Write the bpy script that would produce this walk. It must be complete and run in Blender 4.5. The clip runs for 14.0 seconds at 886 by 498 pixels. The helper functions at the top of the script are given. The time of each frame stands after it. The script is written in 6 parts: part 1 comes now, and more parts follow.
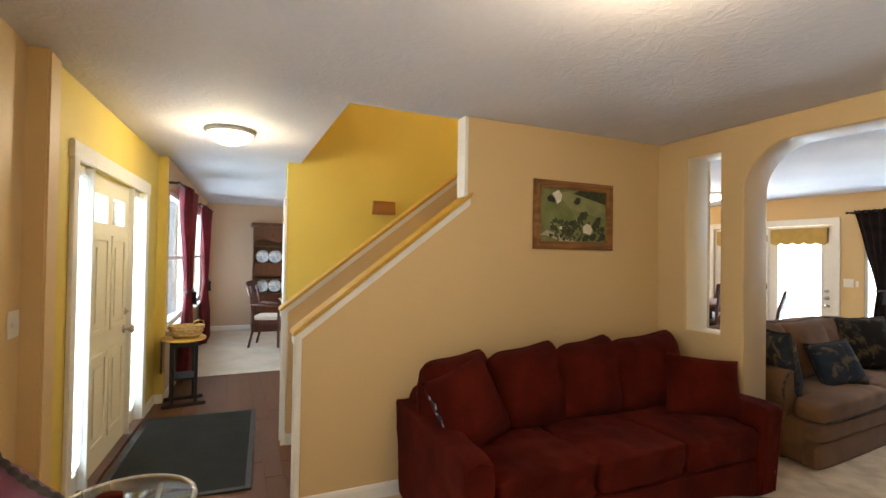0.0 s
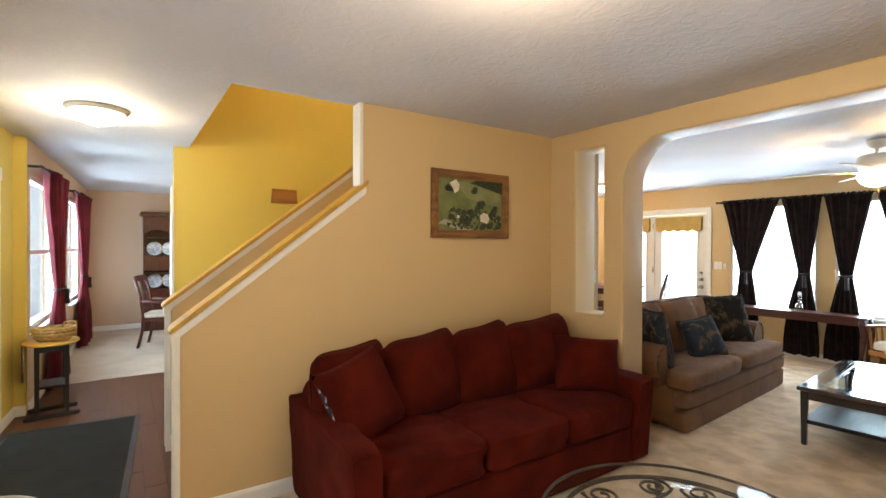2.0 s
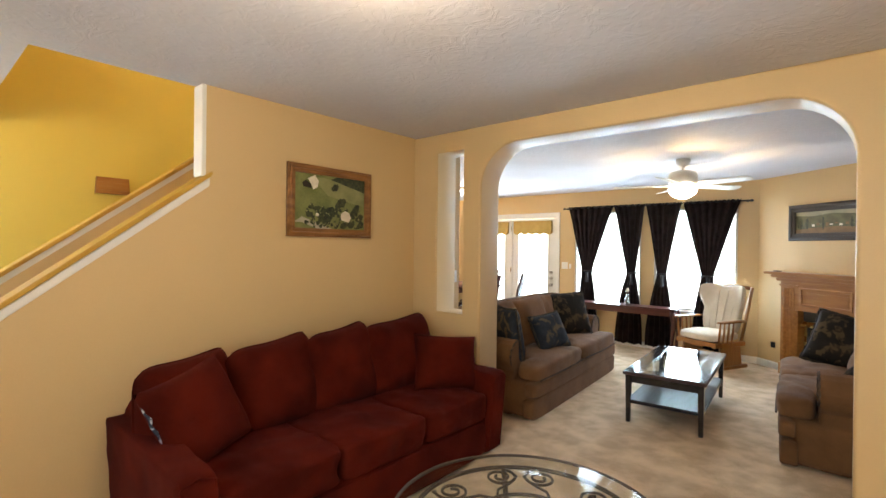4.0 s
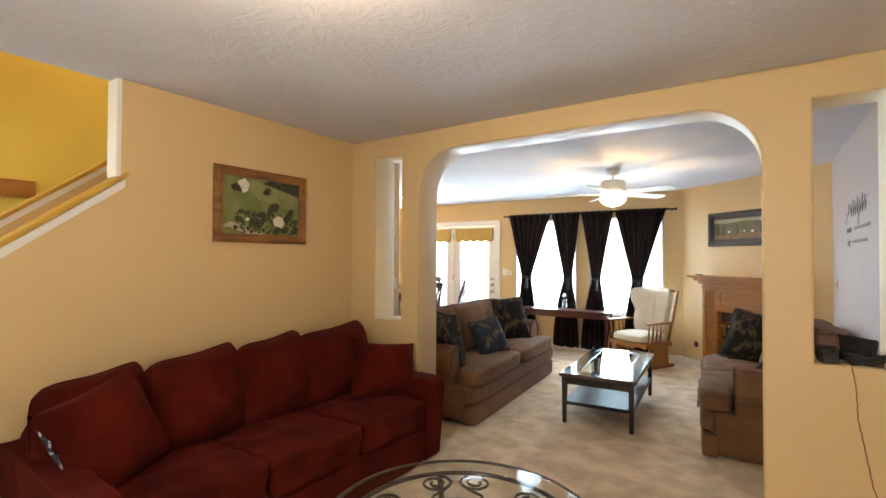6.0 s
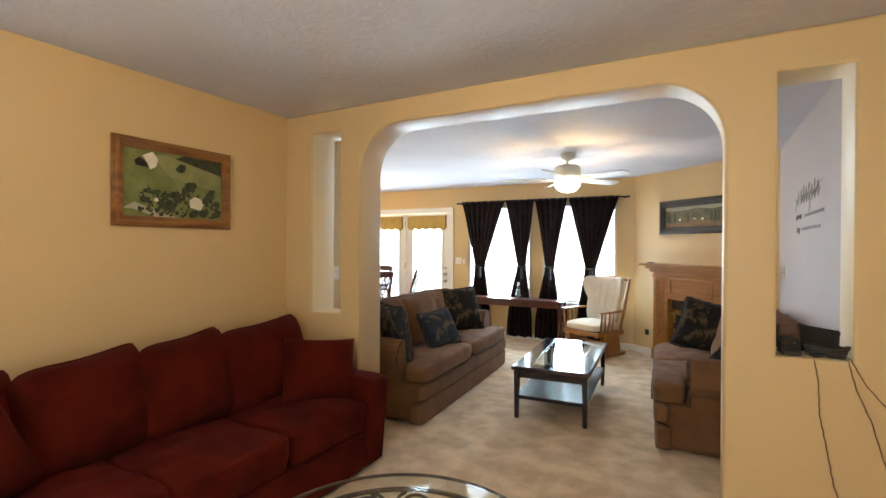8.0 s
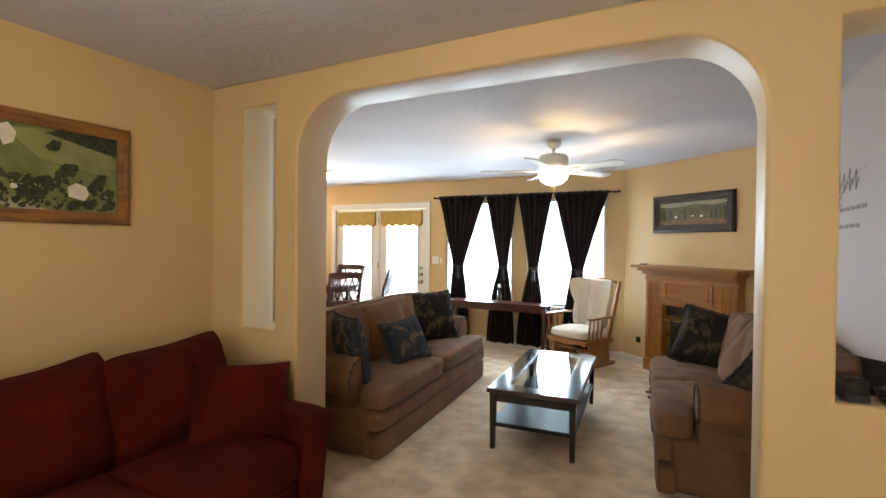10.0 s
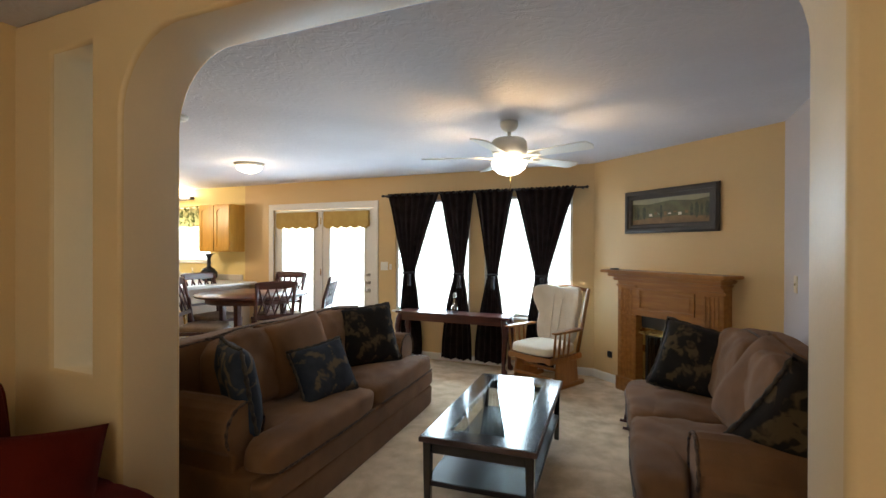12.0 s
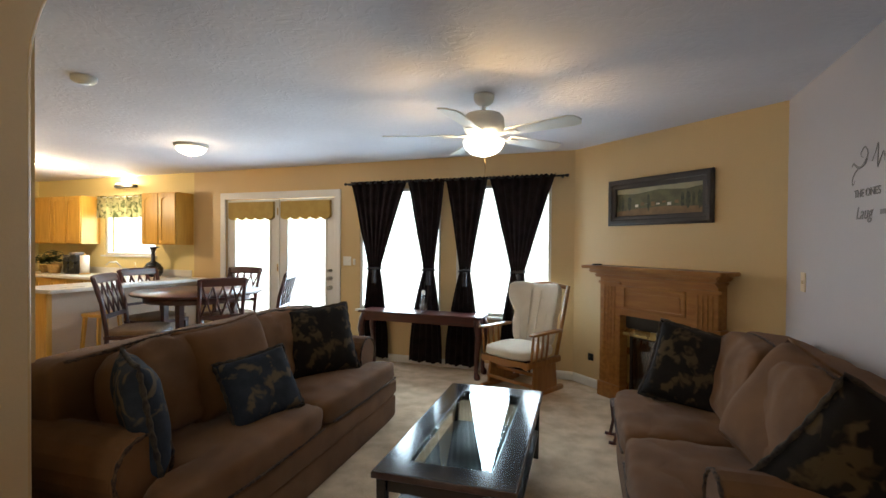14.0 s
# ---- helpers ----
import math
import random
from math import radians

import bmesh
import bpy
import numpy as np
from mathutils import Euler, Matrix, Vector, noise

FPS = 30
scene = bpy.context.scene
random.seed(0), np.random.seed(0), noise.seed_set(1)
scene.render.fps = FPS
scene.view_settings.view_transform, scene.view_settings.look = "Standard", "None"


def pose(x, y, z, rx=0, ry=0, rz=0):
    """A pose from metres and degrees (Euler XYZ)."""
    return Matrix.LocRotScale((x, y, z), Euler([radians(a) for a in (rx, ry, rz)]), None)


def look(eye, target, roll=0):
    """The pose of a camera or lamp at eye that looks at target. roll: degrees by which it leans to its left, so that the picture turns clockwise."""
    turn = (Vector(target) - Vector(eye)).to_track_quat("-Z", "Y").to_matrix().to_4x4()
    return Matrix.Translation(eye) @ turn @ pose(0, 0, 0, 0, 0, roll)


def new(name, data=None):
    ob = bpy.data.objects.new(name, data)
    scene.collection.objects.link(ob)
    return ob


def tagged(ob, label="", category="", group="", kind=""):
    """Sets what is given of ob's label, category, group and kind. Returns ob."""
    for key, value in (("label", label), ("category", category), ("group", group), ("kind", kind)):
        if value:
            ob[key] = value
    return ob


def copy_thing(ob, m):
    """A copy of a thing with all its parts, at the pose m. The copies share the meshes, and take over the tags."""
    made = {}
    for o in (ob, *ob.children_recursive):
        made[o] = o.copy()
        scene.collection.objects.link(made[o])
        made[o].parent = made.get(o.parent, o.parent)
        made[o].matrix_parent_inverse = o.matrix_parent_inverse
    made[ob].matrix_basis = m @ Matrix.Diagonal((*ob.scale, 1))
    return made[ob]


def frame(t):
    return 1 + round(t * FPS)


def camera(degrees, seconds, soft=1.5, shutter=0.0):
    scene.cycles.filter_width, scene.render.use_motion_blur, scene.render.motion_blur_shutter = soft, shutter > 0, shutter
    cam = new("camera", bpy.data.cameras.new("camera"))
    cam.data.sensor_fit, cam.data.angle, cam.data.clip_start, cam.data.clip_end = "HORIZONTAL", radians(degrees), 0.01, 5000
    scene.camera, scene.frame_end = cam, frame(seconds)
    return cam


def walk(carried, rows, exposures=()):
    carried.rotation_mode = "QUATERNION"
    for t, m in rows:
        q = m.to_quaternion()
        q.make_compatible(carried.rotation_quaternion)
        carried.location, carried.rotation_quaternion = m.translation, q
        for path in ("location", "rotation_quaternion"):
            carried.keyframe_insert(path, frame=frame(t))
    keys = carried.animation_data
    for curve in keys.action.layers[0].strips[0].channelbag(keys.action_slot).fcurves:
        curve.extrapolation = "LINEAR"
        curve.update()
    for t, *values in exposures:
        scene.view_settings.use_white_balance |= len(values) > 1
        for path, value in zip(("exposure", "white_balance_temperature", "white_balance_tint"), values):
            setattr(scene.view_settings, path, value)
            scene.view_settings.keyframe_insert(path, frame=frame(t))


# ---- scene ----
cam = camera(86.2, 14.0)
PATH = [
    (0, (2.835, -3.231, 1.492), (1.013, -2.408, 1.522), 0.9),
    (0.5, (2.853, -3.214, 1.49), (1.057, -2.333, 1.511), 0.6),
    (1, (2.872, -3.174, 1.492), (1.114, -2.218, 1.504), 0.3),
    (1.5, (2.88, -3.122, 1.486), (1.166, -2.092, 1.492), 0.1),
    (2, (2.896, -3.086, 1.493), (1.237, -1.969, 1.481), 0.2),
    (2.5, (2.916, -3.047, 1.479), (1.325, -1.835, 1.466), 0.3),
    (3, (2.92, -3.016, 1.471), (1.419, -1.694, 1.461), 0.4),
    (3.5, (2.909, -2.995, 1.486), (1.511, -1.565, 1.473), 0.5),
    (4, (2.903, -2.985, 1.489), (1.599, -1.468, 1.483), 0.7),
    (6.5, (2.933, -2.887, 1.459), (1.838, -1.214, 1.487), 0.3),
    (7, (2.89, -2.806, 1.459), (1.828, -1.112, 1.468), 0.4),
    (7.5, (2.855, -2.726, 1.455), (1.844, -1.001, 1.454), 0.4),
    (8, (2.841, -2.635, 1.448), (1.876, -0.883, 1.438), 0.3),
    (10.5, (2.633, -1.811, 1.483), (1.743, -0.021, 1.459), 0.5),
    (11, (2.601, -1.594, 1.475), (1.746, 0.214, 1.458), 0.3),
    (11.5, (2.581, -1.358, 1.477), (1.757, 0.464, 1.464), 0.2),
    (12, (2.572, -1.161, 1.471), (1.771, 0.671, 1.464), 0.2),
    (12.5, (2.527, -0.985, 1.464), (1.746, 0.856, 1.461), 0.5),
    (13, (2.474, -0.845, 1.463), (1.716, 1.006, 1.454), 0.65),
    (13.5, (2.44, -0.75, 1.458), (1.711, 1.113, 1.441), 0.6),
    (14, (2.432, -0.68, 1.445), (1.734, 1.195, 1.42), 0.45),
]
walk(cam, [(t, look(eye, target, roll)) for t, eye, target, roll in PATH],
     exposures=((0, -0.08), (1.0, 0.12), (2.0, 0.20), (4.0, 0.26), (6.5, 0.21), (8.0, 0.13), (10.5, -0.12), (11.3, -0.38), (12.2, -0.64), (14.0, -0.80)))

# ---- world and light ----
world = bpy.data.worlds.new("sky")
scene.world = world
world.use_nodes = True
sky = world.node_tree.nodes.new("ShaderNodeTexSky")
sky.sky_type = "NISHITA"
sky.sun_disc = False
sky.sun_elevation = radians(35)
world.node_tree.links.new(sky.outputs[0], world.node_tree.nodes["Background"].inputs[0])
world.node_tree.nodes["Background"].inputs[1].default_value = 0.1

WINDOW_GLOW = 20.5      # radiance of the overcast sky in the openings
BULB = (1.0, 0.77, 0.49)


def sky_panel(name, cx, cy, cz, w, h, rz, glow=WINDOW_GLOW, tint=(0.62, 0.81, 1.0)):
    """Daylight in an opening; it shines along local -Y turned by rz."""
    li = bpy.data.lights.new(name, "AREA")
    li.shape, li.size, li.size_y, li.color = "RECTANGLE", w, h, tint
    li.energy = glow * math.pi * w * h
    ob = new(name, li)
    ob.matrix_world = pose(cx, cy, cz, 0, 0, rz) @ pose(0, 0, 0, -90, 0, 0)
    return ob


def bulb(name, x, y, z, watts, radius=0.08, tint=BULB):
    li = bpy.data.lights.new(name, "POINT")
    li.energy, li.shadow_soft_size, li.color = watts, radius, tint
    ob = new(name, li)
    ob.location = (x, y, z)
    return ob


# ---- materials ----
def mat(name, c1, c2=None, rough=0.6, scale=6.0, fine=60.0, bump=0.0, metal=0.0, stretch=(1, 1, 1), spec=0.5, sheen=0.0, random_tone=0.0, coat=0.0, detail=4.0, rough_var=0.08):
    m = bpy.data.materials.new(name)
    m.use_nodes = True
    nt = m.node_tree
    p = nt.nodes["Principled BSDF"]
    c2 = c2 or tuple(c * 0.88 for c in c1)
    tc = nt.nodes.new("ShaderNodeTexCoord")
    mp = nt.nodes.new("ShaderNodeMapping")
    mp.inputs["Scale"].default_value = stretch
    nt.links.new(tc.outputs["Object"], mp.inputs[0])
    n1 = nt.nodes.new("ShaderNodeTexNoise")
    n1.inputs["Scale"].default_value, n1.inputs["Detail"].default_value = scale, detail
    n2 = nt.nodes.new("ShaderNodeTexNoise")
    n2.inputs["Scale"].default_value, n2.inputs["Detail"].default_value = fine, 6
    for n in (n1, n2):
        nt.links.new(mp.outputs[0], n.inputs["Vector"])
    ramp = nt.nodes.new("ShaderNodeValToRGB")
    ramp.color_ramp.elements[0].position, ramp.color_ramp.elements[1].position = 0.35, 0.65
    ramp.color_ramp.elements[0].color, ramp.color_ramp.elements[1].color = (*c1, 1), (*c2, 1)
    add = nt.nodes.new("ShaderNodeMath")
    add.operation = "MULTIPLY_ADD"
    nt.links.new(n2.outputs[0], add.inputs[0])
    add.inputs[1].default_value = 0.35
    half = nt.nodes.new("ShaderNodeMath")
    half.operation = "MULTIPLY_ADD"
    nt.links.new(n1.outputs[0], half.inputs[0])
    half.inputs[1].default_value, half.inputs[2].default_value = 1.0, -0.175
    nt.links.new(half.outputs[0], add.inputs[2])
    last = add.outputs[0]
    if random_tone:
        info = nt.nodes.new("ShaderNodeObjectInfo")
        rnd = nt.nodes.new("ShaderNodeMath")
        rnd.operation = "MULTIPLY_ADD"
        nt.links.new(info.outputs["Random"], rnd.inputs[0])
        rnd.inputs[1].default_value = random_tone
        nt.links.new(last, rnd.inputs[2])
        last = rnd.outputs[0]
    nt.links.new(last, ramp.inputs[0])
    nt.links.new(ramp.outputs[0], p.inputs["Base Color"])
    rr = nt.nodes.new("ShaderNodeMapRange")
    rr.inputs["To Min"].default_value, rr.inputs["To Max"].default_value = max(0.02, rough - rough_var), min(1, rough + rough_var)
    nt.links.new(n1.outputs[0], rr.inputs[0])
    nt.links.new(rr.outputs[0], p.inputs["Roughness"])
    p.inputs["Metallic"].default_value = metal
    p.inputs["Specular IOR Level"].default_value = spec
    p.inputs["Sheen Weight"].default_value = sheen
    p.inputs["Coat Weight"].default_value = coat
    p.inputs["Coat Roughness"].default_value = 0.12
    if bump:
        b = nt.nodes.new("ShaderNodeBump")
        b.inputs["Strength"].default_value, b.inputs["Distance"].default_value = min(1, bump), 0.004
        nt.links.new(n2.outputs[0], b.inputs["Height"])
        nt.links.new(b.outputs[0], p.inputs["Normal"])
    return m


def glow(name, color, strength):
    m = bpy.data.materials.new(name)
    m.use_nodes = True
    p = m.node_tree.nodes["Principled BSDF"]
    p.inputs["Base Color"].default_value = (0.9, 0.88, 0.82, 1)
    p.inputs["Roughness"].default_value = 0.3
    p.inputs["Emission Color"].default_value = (*color, 1)
    p.inputs["Emission Strength"].default_value = strength
    return m


def glass_mat(name, tint=(0.95, 0.98, 0.97), rough=0.0, clear=0.9, gloss=0.9):
    """Thin pane: mostly see-through, with a mirror gloss."""
    m = bpy.data.materials.new(name)
    m.use_nodes = True
    nt = m.node_tree
    nt.nodes.remove(nt.nodes["Principled BSDF"])
    out = nt.nodes["Material Output"]
    tr, gl, mx, fr, pw = (nt.nodes.new(k) for k in ("ShaderNodeBsdfTransparent", "ShaderNodeBsdfGlossy", "ShaderNodeMixShader", "ShaderNodeLayerWeight", "ShaderNodeMath"))
    tr.inputs[0].default_value = (*tint, 1)
    gl.inputs["Roughness"].default_value = rough
    fr.inputs["Blend"].default_value = 0.5
    pw.operation = "POWER"
    pw.inputs[1].default_value = 4.0
    nt.links.new(fr.outputs["Facing"], pw.inputs[0])
    k = nt.nodes.new("ShaderNodeMath")
    k.operation = "MULTIPLY_ADD"
    k.inputs[1].default_value, k.inputs[2].default_value = gloss, 1 - clear - 0.06
    nt.links.new(pw.outputs[0], k.inputs[0])
    nt.links.new(k.outputs[0], mx.inputs[0])
    nt.links.new(tr.outputs[0], mx.inputs[1])
    nt.links.new(gl.outputs[0], mx.inputs[2])
    nt.links.new(mx.outputs[0], out.inputs[0])
    return m


def sheer_mat(name, color, see=0.35):
    m = bpy.data.materials.new(name)
    m.use_nodes = True
    nt = m.node_tree
    nt.nodes.remove(nt.nodes["Principled BSDF"])
    out = nt.nodes["Material Output"]
    tr, tl, df, m1, m2 = (nt.nodes.new(k) for k in ("ShaderNodeBsdfTransparent", "ShaderNodeBsdfTranslucent", "ShaderNodeBsdfDiffuse", "ShaderNodeMixShader", "ShaderNodeMixShader"))
    tl.inputs[0].default_value = df.inputs[0].default_value = (*color, 1)
    m1.inputs[0].default_value, m2.inputs[0].default_value = 0.4, 1 - see
    nt.links.new(tl.outputs[0], m1.inputs[1])
    nt.links.new(df.outputs[0], m1.inputs[2])
    nt.links.new(tr.outputs[0], m2.inputs[1])
    nt.links.new(m1.outputs[0], m2.inputs[2])
    nt.links.new(m2.outputs[0], out.inputs[0])
    return m


def ceiling_mat():
    """White paint over stomped drywall mud: short curved ridges."""
    m = mat("ceiling_paint", (0.66, 0.65, 0.695), (0.60, 0.59, 0.635), rough=0.75, scale=1.2, fine=30)
    nt = m.node_tree
    p = nt.nodes["Principled BSDF"]
    tc = nt.nodes.new("ShaderNodeTexCoord")
    warp = nt.nodes.new("ShaderNodeTexNoise")
    warp.inputs["Scale"].default_value = 5.0
    mixv = nt.nodes.new("ShaderNodeVectorMath")
    mixv.operation = "MULTIPLY_ADD"
    mixv.inputs[1].default_value = (0.5, 0.5, 0.5)
    nt.links.new(tc.outputs["Object"], warp.inputs["Vector"])
    nt.links.new(warp.outputs["Color"], mixv.inputs[0])
    nt.links.new(tc.outputs["Object"], mixv.inputs[2])
    ridge = nt.nodes.new("ShaderNodeTexNoise")
    ridge.inputs["Scale"].default_value, ridge.inputs["Detail"].default_value = 15, 2
    nt.links.new(mixv.outputs[0], ridge.inputs["Vector"])
    rp = nt.nodes.new("ShaderNodeValToRGB")
    rp.color_ramp.elements[0].position, rp.color_ramp.elements[1].position = 0.46, 0.60
    nt.links.new(ridge.outputs[0], rp.inputs[0])
    b = nt.nodes.new("ShaderNodeBump")
    b.inputs["Strength"].default_value, b.inputs["Distance"].default_value = 0.18, 0.007
    nt.links.new(rp.outputs[0], b.inputs["Height"])
    nt.links.new(b.outputs[0], p.inputs["Normal"])
    return m


def spotted(name, ground, spot, scale, size=0.45, rough=0.9, second=None):
    """Woven fabric with soft blotches of a second colour."""
    m = mat(name, ground, tuple(c * 1.5 for c in ground), rough=rough, scale=14, fine=220, bump=0.4, spec=0.2)
    nt = m.node_tree
    p = nt.nodes["Principled BSDF"]
    src = p.inputs["Base Color"].links[0].from_socket
    tc = nt.nodes.new("ShaderNodeTexCoord")
    nz = nt.nodes.new("ShaderNodeTexNoise")
    nz.inputs["Scale"].default_value = 9
    add = nt.nodes.new("ShaderNodeVectorMath")
    add.operation = "MULTIPLY_ADD"
    add.inputs[1].default_value = (0.12, 0.12, 0.12)
    nt.links.new(tc.outputs["Object"], nz.inputs["Vector"])
    nt.links.new(nz.outputs["Color"], add.inputs[0])
    nt.links.new(tc.outputs["Object"], add.inputs[2])
    vo = nt.nodes.new("ShaderNodeTexNoise")
    vo.inputs["Scale"].default_value, vo.inputs["Detail"].default_value = scale, 2.5
    nt.links.new(add.outputs[0], vo.inputs["Vector"])
    rp = nt.nodes.new("ShaderNodeValToRGB")
    rp.color_ramp.elements[0].position, rp.color_ramp.elements[1].position = size, size + 0.07
    nt.links.new(vo.outputs[0], rp.inputs[0])
    mx = nt.nodes.new("ShaderNodeMix")
    mx.data_type = "RGBA"
    nt.links.new(rp.outputs[0], mx.inputs[0])
    nt.links.new(src, mx.inputs[6])
    mx.inputs[7].default_value = (*spot, 1)
    nt.links.new(mx.outputs[2], p.inputs["Base Color"])
    return m


PAINT_TAN = mat("wall_paint_tan", (0.64, 0.455, 0.225), (0.61, 0.432, 0.212), rough=0.46, scale=0.8, fine=90, bump=0.12)
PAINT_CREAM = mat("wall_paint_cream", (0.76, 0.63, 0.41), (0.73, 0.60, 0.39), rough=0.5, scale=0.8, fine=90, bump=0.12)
REVEAL_TAN = mat("archway_pale_tan", (0.68, 0.535, 0.34), (0.65, 0.51, 0.325), rough=0.46, scale=0.8, fine=90, bump=0.12)
PAINT_YELLOW = mat("wall_paint_yellow", (0.66, 0.51, 0.11), (0.63, 0.485, 0.10), rough=0.62, scale=0.8, fine=90, bump=0.12)
PAINT_ROSE = mat("wall_paint_dining", (0.58, 0.40, 0.27), (0.55, 0.38, 0.255), rough=0.62, scale=0.8, fine=90, bump=0.12)
PAINT_GREIGE = mat("wall_paint_greige", (0.44, 0.375, 0.35), (0.42, 0.36, 0.335), rough=0.62, scale=0.8, fine=90, bump=0.12)
PAINT_KITCHEN = mat("wall_paint_kitchen", (0.78, 0.64, 0.29), (0.74, 0.61, 0.275), rough=0.6, scale=0.8, fine=90, bump=0.1)
WHITE = mat("white_trim_paint", (0.80, 0.78, 0.72), (0.75, 0.73, 0.68), rough=0.35, scale=3, fine=50, bump=0.03)
DOOR_WHITE = mat("door_paint", (0.83, 0.79, 0.63), (0.80, 0.76, 0.60), rough=0.4, scale=2, fine=60, bump=0.03)
CEIL = ceiling_mat()
CARPET = mat("carpet", (0.72, 0.565, 0.385), (0.49, 0.362, 0.225), rough=0.97, scale=5.5, fine=120, bump=1.0, sheen=0.1, detail=11)
for carpet_noise in CARPET.node_tree.nodes:
    if carpet_noise.type == "TEX_NOISE" and carpet_noise.inputs["Scale"].default_value < 20:
        carpet_noise.inputs["Distortion"].default_value = 0.15
CARPET_DINING = mat("carpet_dining", (0.54, 0.43, 0.33), (0.43, 0.34, 0.255), rough=0.97, scale=2.2, fine=260, bump=1.0, sheen=0.2)
PLANK = mat("dark_wood_plank", (0.082, 0.032, 0.012), (0.110, 0.044, 0.017), rough=0.42, spec=0.3, scale=7, fine=60, stretch=(1, 12, 1), bump=0.1, random_tone=0.05)
SUBFLOOR = mat("subfloor", (0.065, 0.028, 0.012), rough=0.9)
MAT_RUBBER = mat("ribbed_mat", (0.017, 0.018, 0.017), (0.024, 0.025, 0.024), rough=0.9, spec=0.1, scale=5, fine=180, bump=0.8)
OAK = mat("honey_oak", (0.36, 0.155, 0.034), (0.27, 0.105, 0.021), rough=0.36, scale=3, fine=40, stretch=(9, 9, 1), bump=0.06, coat=0.2)
OAK_X = mat("honey_oak_across", (0.36, 0.155, 0.034), (0.27, 0.105, 0.021), rough=0.36, scale=3, fine=40, stretch=(1, 9, 9), bump=0.06, coat=0.2)
OAK_KITCHEN = mat("kitchen_oak", (0.66, 0.37, 0.062), (0.56, 0.30, 0.046), rough=0.38, scale=3, fine=40, stretch=(9, 9, 1), bump=0.05)
MAHOG = mat("mahogany", (0.075, 0.016, 0.010), (0.045, 0.010, 0.007), rough=0.34, scale=4, fine=40, stretch=(1, 9, 9), coat=0.12)
CHERRY = mat("cherry_wood", (0.095, 0.024, 0.012), (0.06, 0.015, 0.008), rough=0.3, scale=4, fine=40, stretch=(9, 9, 1), coat=0.3)
ESPRESSO = mat("espresso_wood", (0.013, 0.010, 0.013), (0.020, 0.014, 0.016), rough=0.15, rough_var=0.02, scale=4, fine=50, stretch=(9, 1, 9), coat=0.5)
ESPRESSO_SHELF = mat("espresso_shelf", (0.014, 0.010, 0.011), (0.022, 0.014, 0.013), rough=0.36, scale=4, fine=50, stretch=(9, 1, 9), spec=0.3)
ESPRESSO_EDGE = mat("worn_espresso_edge", (0.10, 0.06, 0.05), (0.06, 0.035, 0.03), rough=0.4, scale=12, fine=80)
RAILWOOD = mat("rail_cap_oak", (0.56, 0.34, 0.055), (0.46, 0.26, 0.036), rough=0.4, scale=3, fine=40, stretch=(9, 1, 4))
RED = mat("red_microfibre", (0.078, 0.0075, 0.0030), (0.036, 0.0034, 0.0014), rough=0.95, scale=4, detail=7, sheen=0.07, fine=300, bump=0.5, spec=0.06)
RED.node_tree.nodes["Principled BSDF"].inputs["Sheen Tint"].default_value = (0.9, 0.22, 0.2, 1)
RED_D = mat("dark_red_seam", (0.04, 0.004, 0.003), rough=0.95)
BROWN = mat("taupe_brown_fabric", (0.178, 0.088, 0.038), (0.128, 0.062, 0.027), rough=0.95, scale=5, fine=320, bump=0.5, spec=0.25, sheen=0.05)
BRAID = mat("dark_braid_trim", (0.020, 0.011, 0.009), (0.12, 0.07, 0.04), rough=0.9, scale=60, fine=200, bump=0.6)
PATTERN_DARK = spotted("tapestry_dark", (0.010, 0.008, 0.007), (0.075, 0.052, 0.026), 10, 0.535)
PATTERN_BLUE = spotted("tapestry_blue", (0.020, 0.025, 0.034), (0.115, 0.085, 0.054), 10, 0.54)
FRINGE = mat("dark_fringe", (0.018, 0.014, 0.012), (0.06, 0.045, 0.03), rough=1, scale=40, fine=250, bump=0.8)
CURTAIN_DARK = mat("chocolate_curtain", (0.030, 0.019, 0.017), (0.018, 0.011, 0.010), rough=0.85, scale=9, fine=300, bump=0.3, spec=0.2)
CURTAIN_RED = mat("burgundy_curtain", (0.19, 0.008, 0.020), (0.12, 0.005, 0.013), rough=0.75, scale=9, fine=300, bump=0.3, sheen=0.06)
TIE = mat("satin_tie", (0.032, 0.028, 0.030), (0.022, 0.019, 0.021), rough=0.75, scale=20)
SHEER = sheer_mat("white_sheer", (0.92, 0.92, 0.90), 0.45)
VALANCE = mat("mustard_valance", (0.50, 0.34, 0.10), (0.44, 0.29, 0.08), rough=0.9, scale=10, fine=250, bump=0.4)
VALANCE_K = spotted("leafy_valance", (0.45, 0.40, 0.22), (0.16, 0.17, 0.07), 16, 0.52)
CREAM = mat("cream_cushion", (0.70, 0.62, 0.50), (0.64, 0.56, 0.44), rough=0.95, scale=6, fine=250, bump=0.4, sheen=0.2)
BRASS = mat("aged_brass", (0.55, 0.36, 0.12), (0.42, 0.27, 0.09), rough=0.28, metal=1.0, scale=8)
NICKEL = mat("satin_nickel", (0.55, 0.52, 0.46), (0.48, 0.45, 0.40), rough=0.3, metal=1.0, scale=10)
BLACK = mat("black_metal", (0.010, 0.010, 0.011), (0.016, 0.015, 0.015), rough=0.45, scale=8, fine=90)
BLACK_GLOSS = mat("black_plastic", (0.012, 0.012, 0.014), (0.02, 0.02, 0.022), rough=0.28, scale=8)
IRON = mat("bronze_iron", (0.10, 0.075, 0.055), (0.07, 0.05, 0.038), rough=0.5, metal=0.6, scale=14, fine=90, bump=0.2)
GLASS = glass_mat("clear_glass")
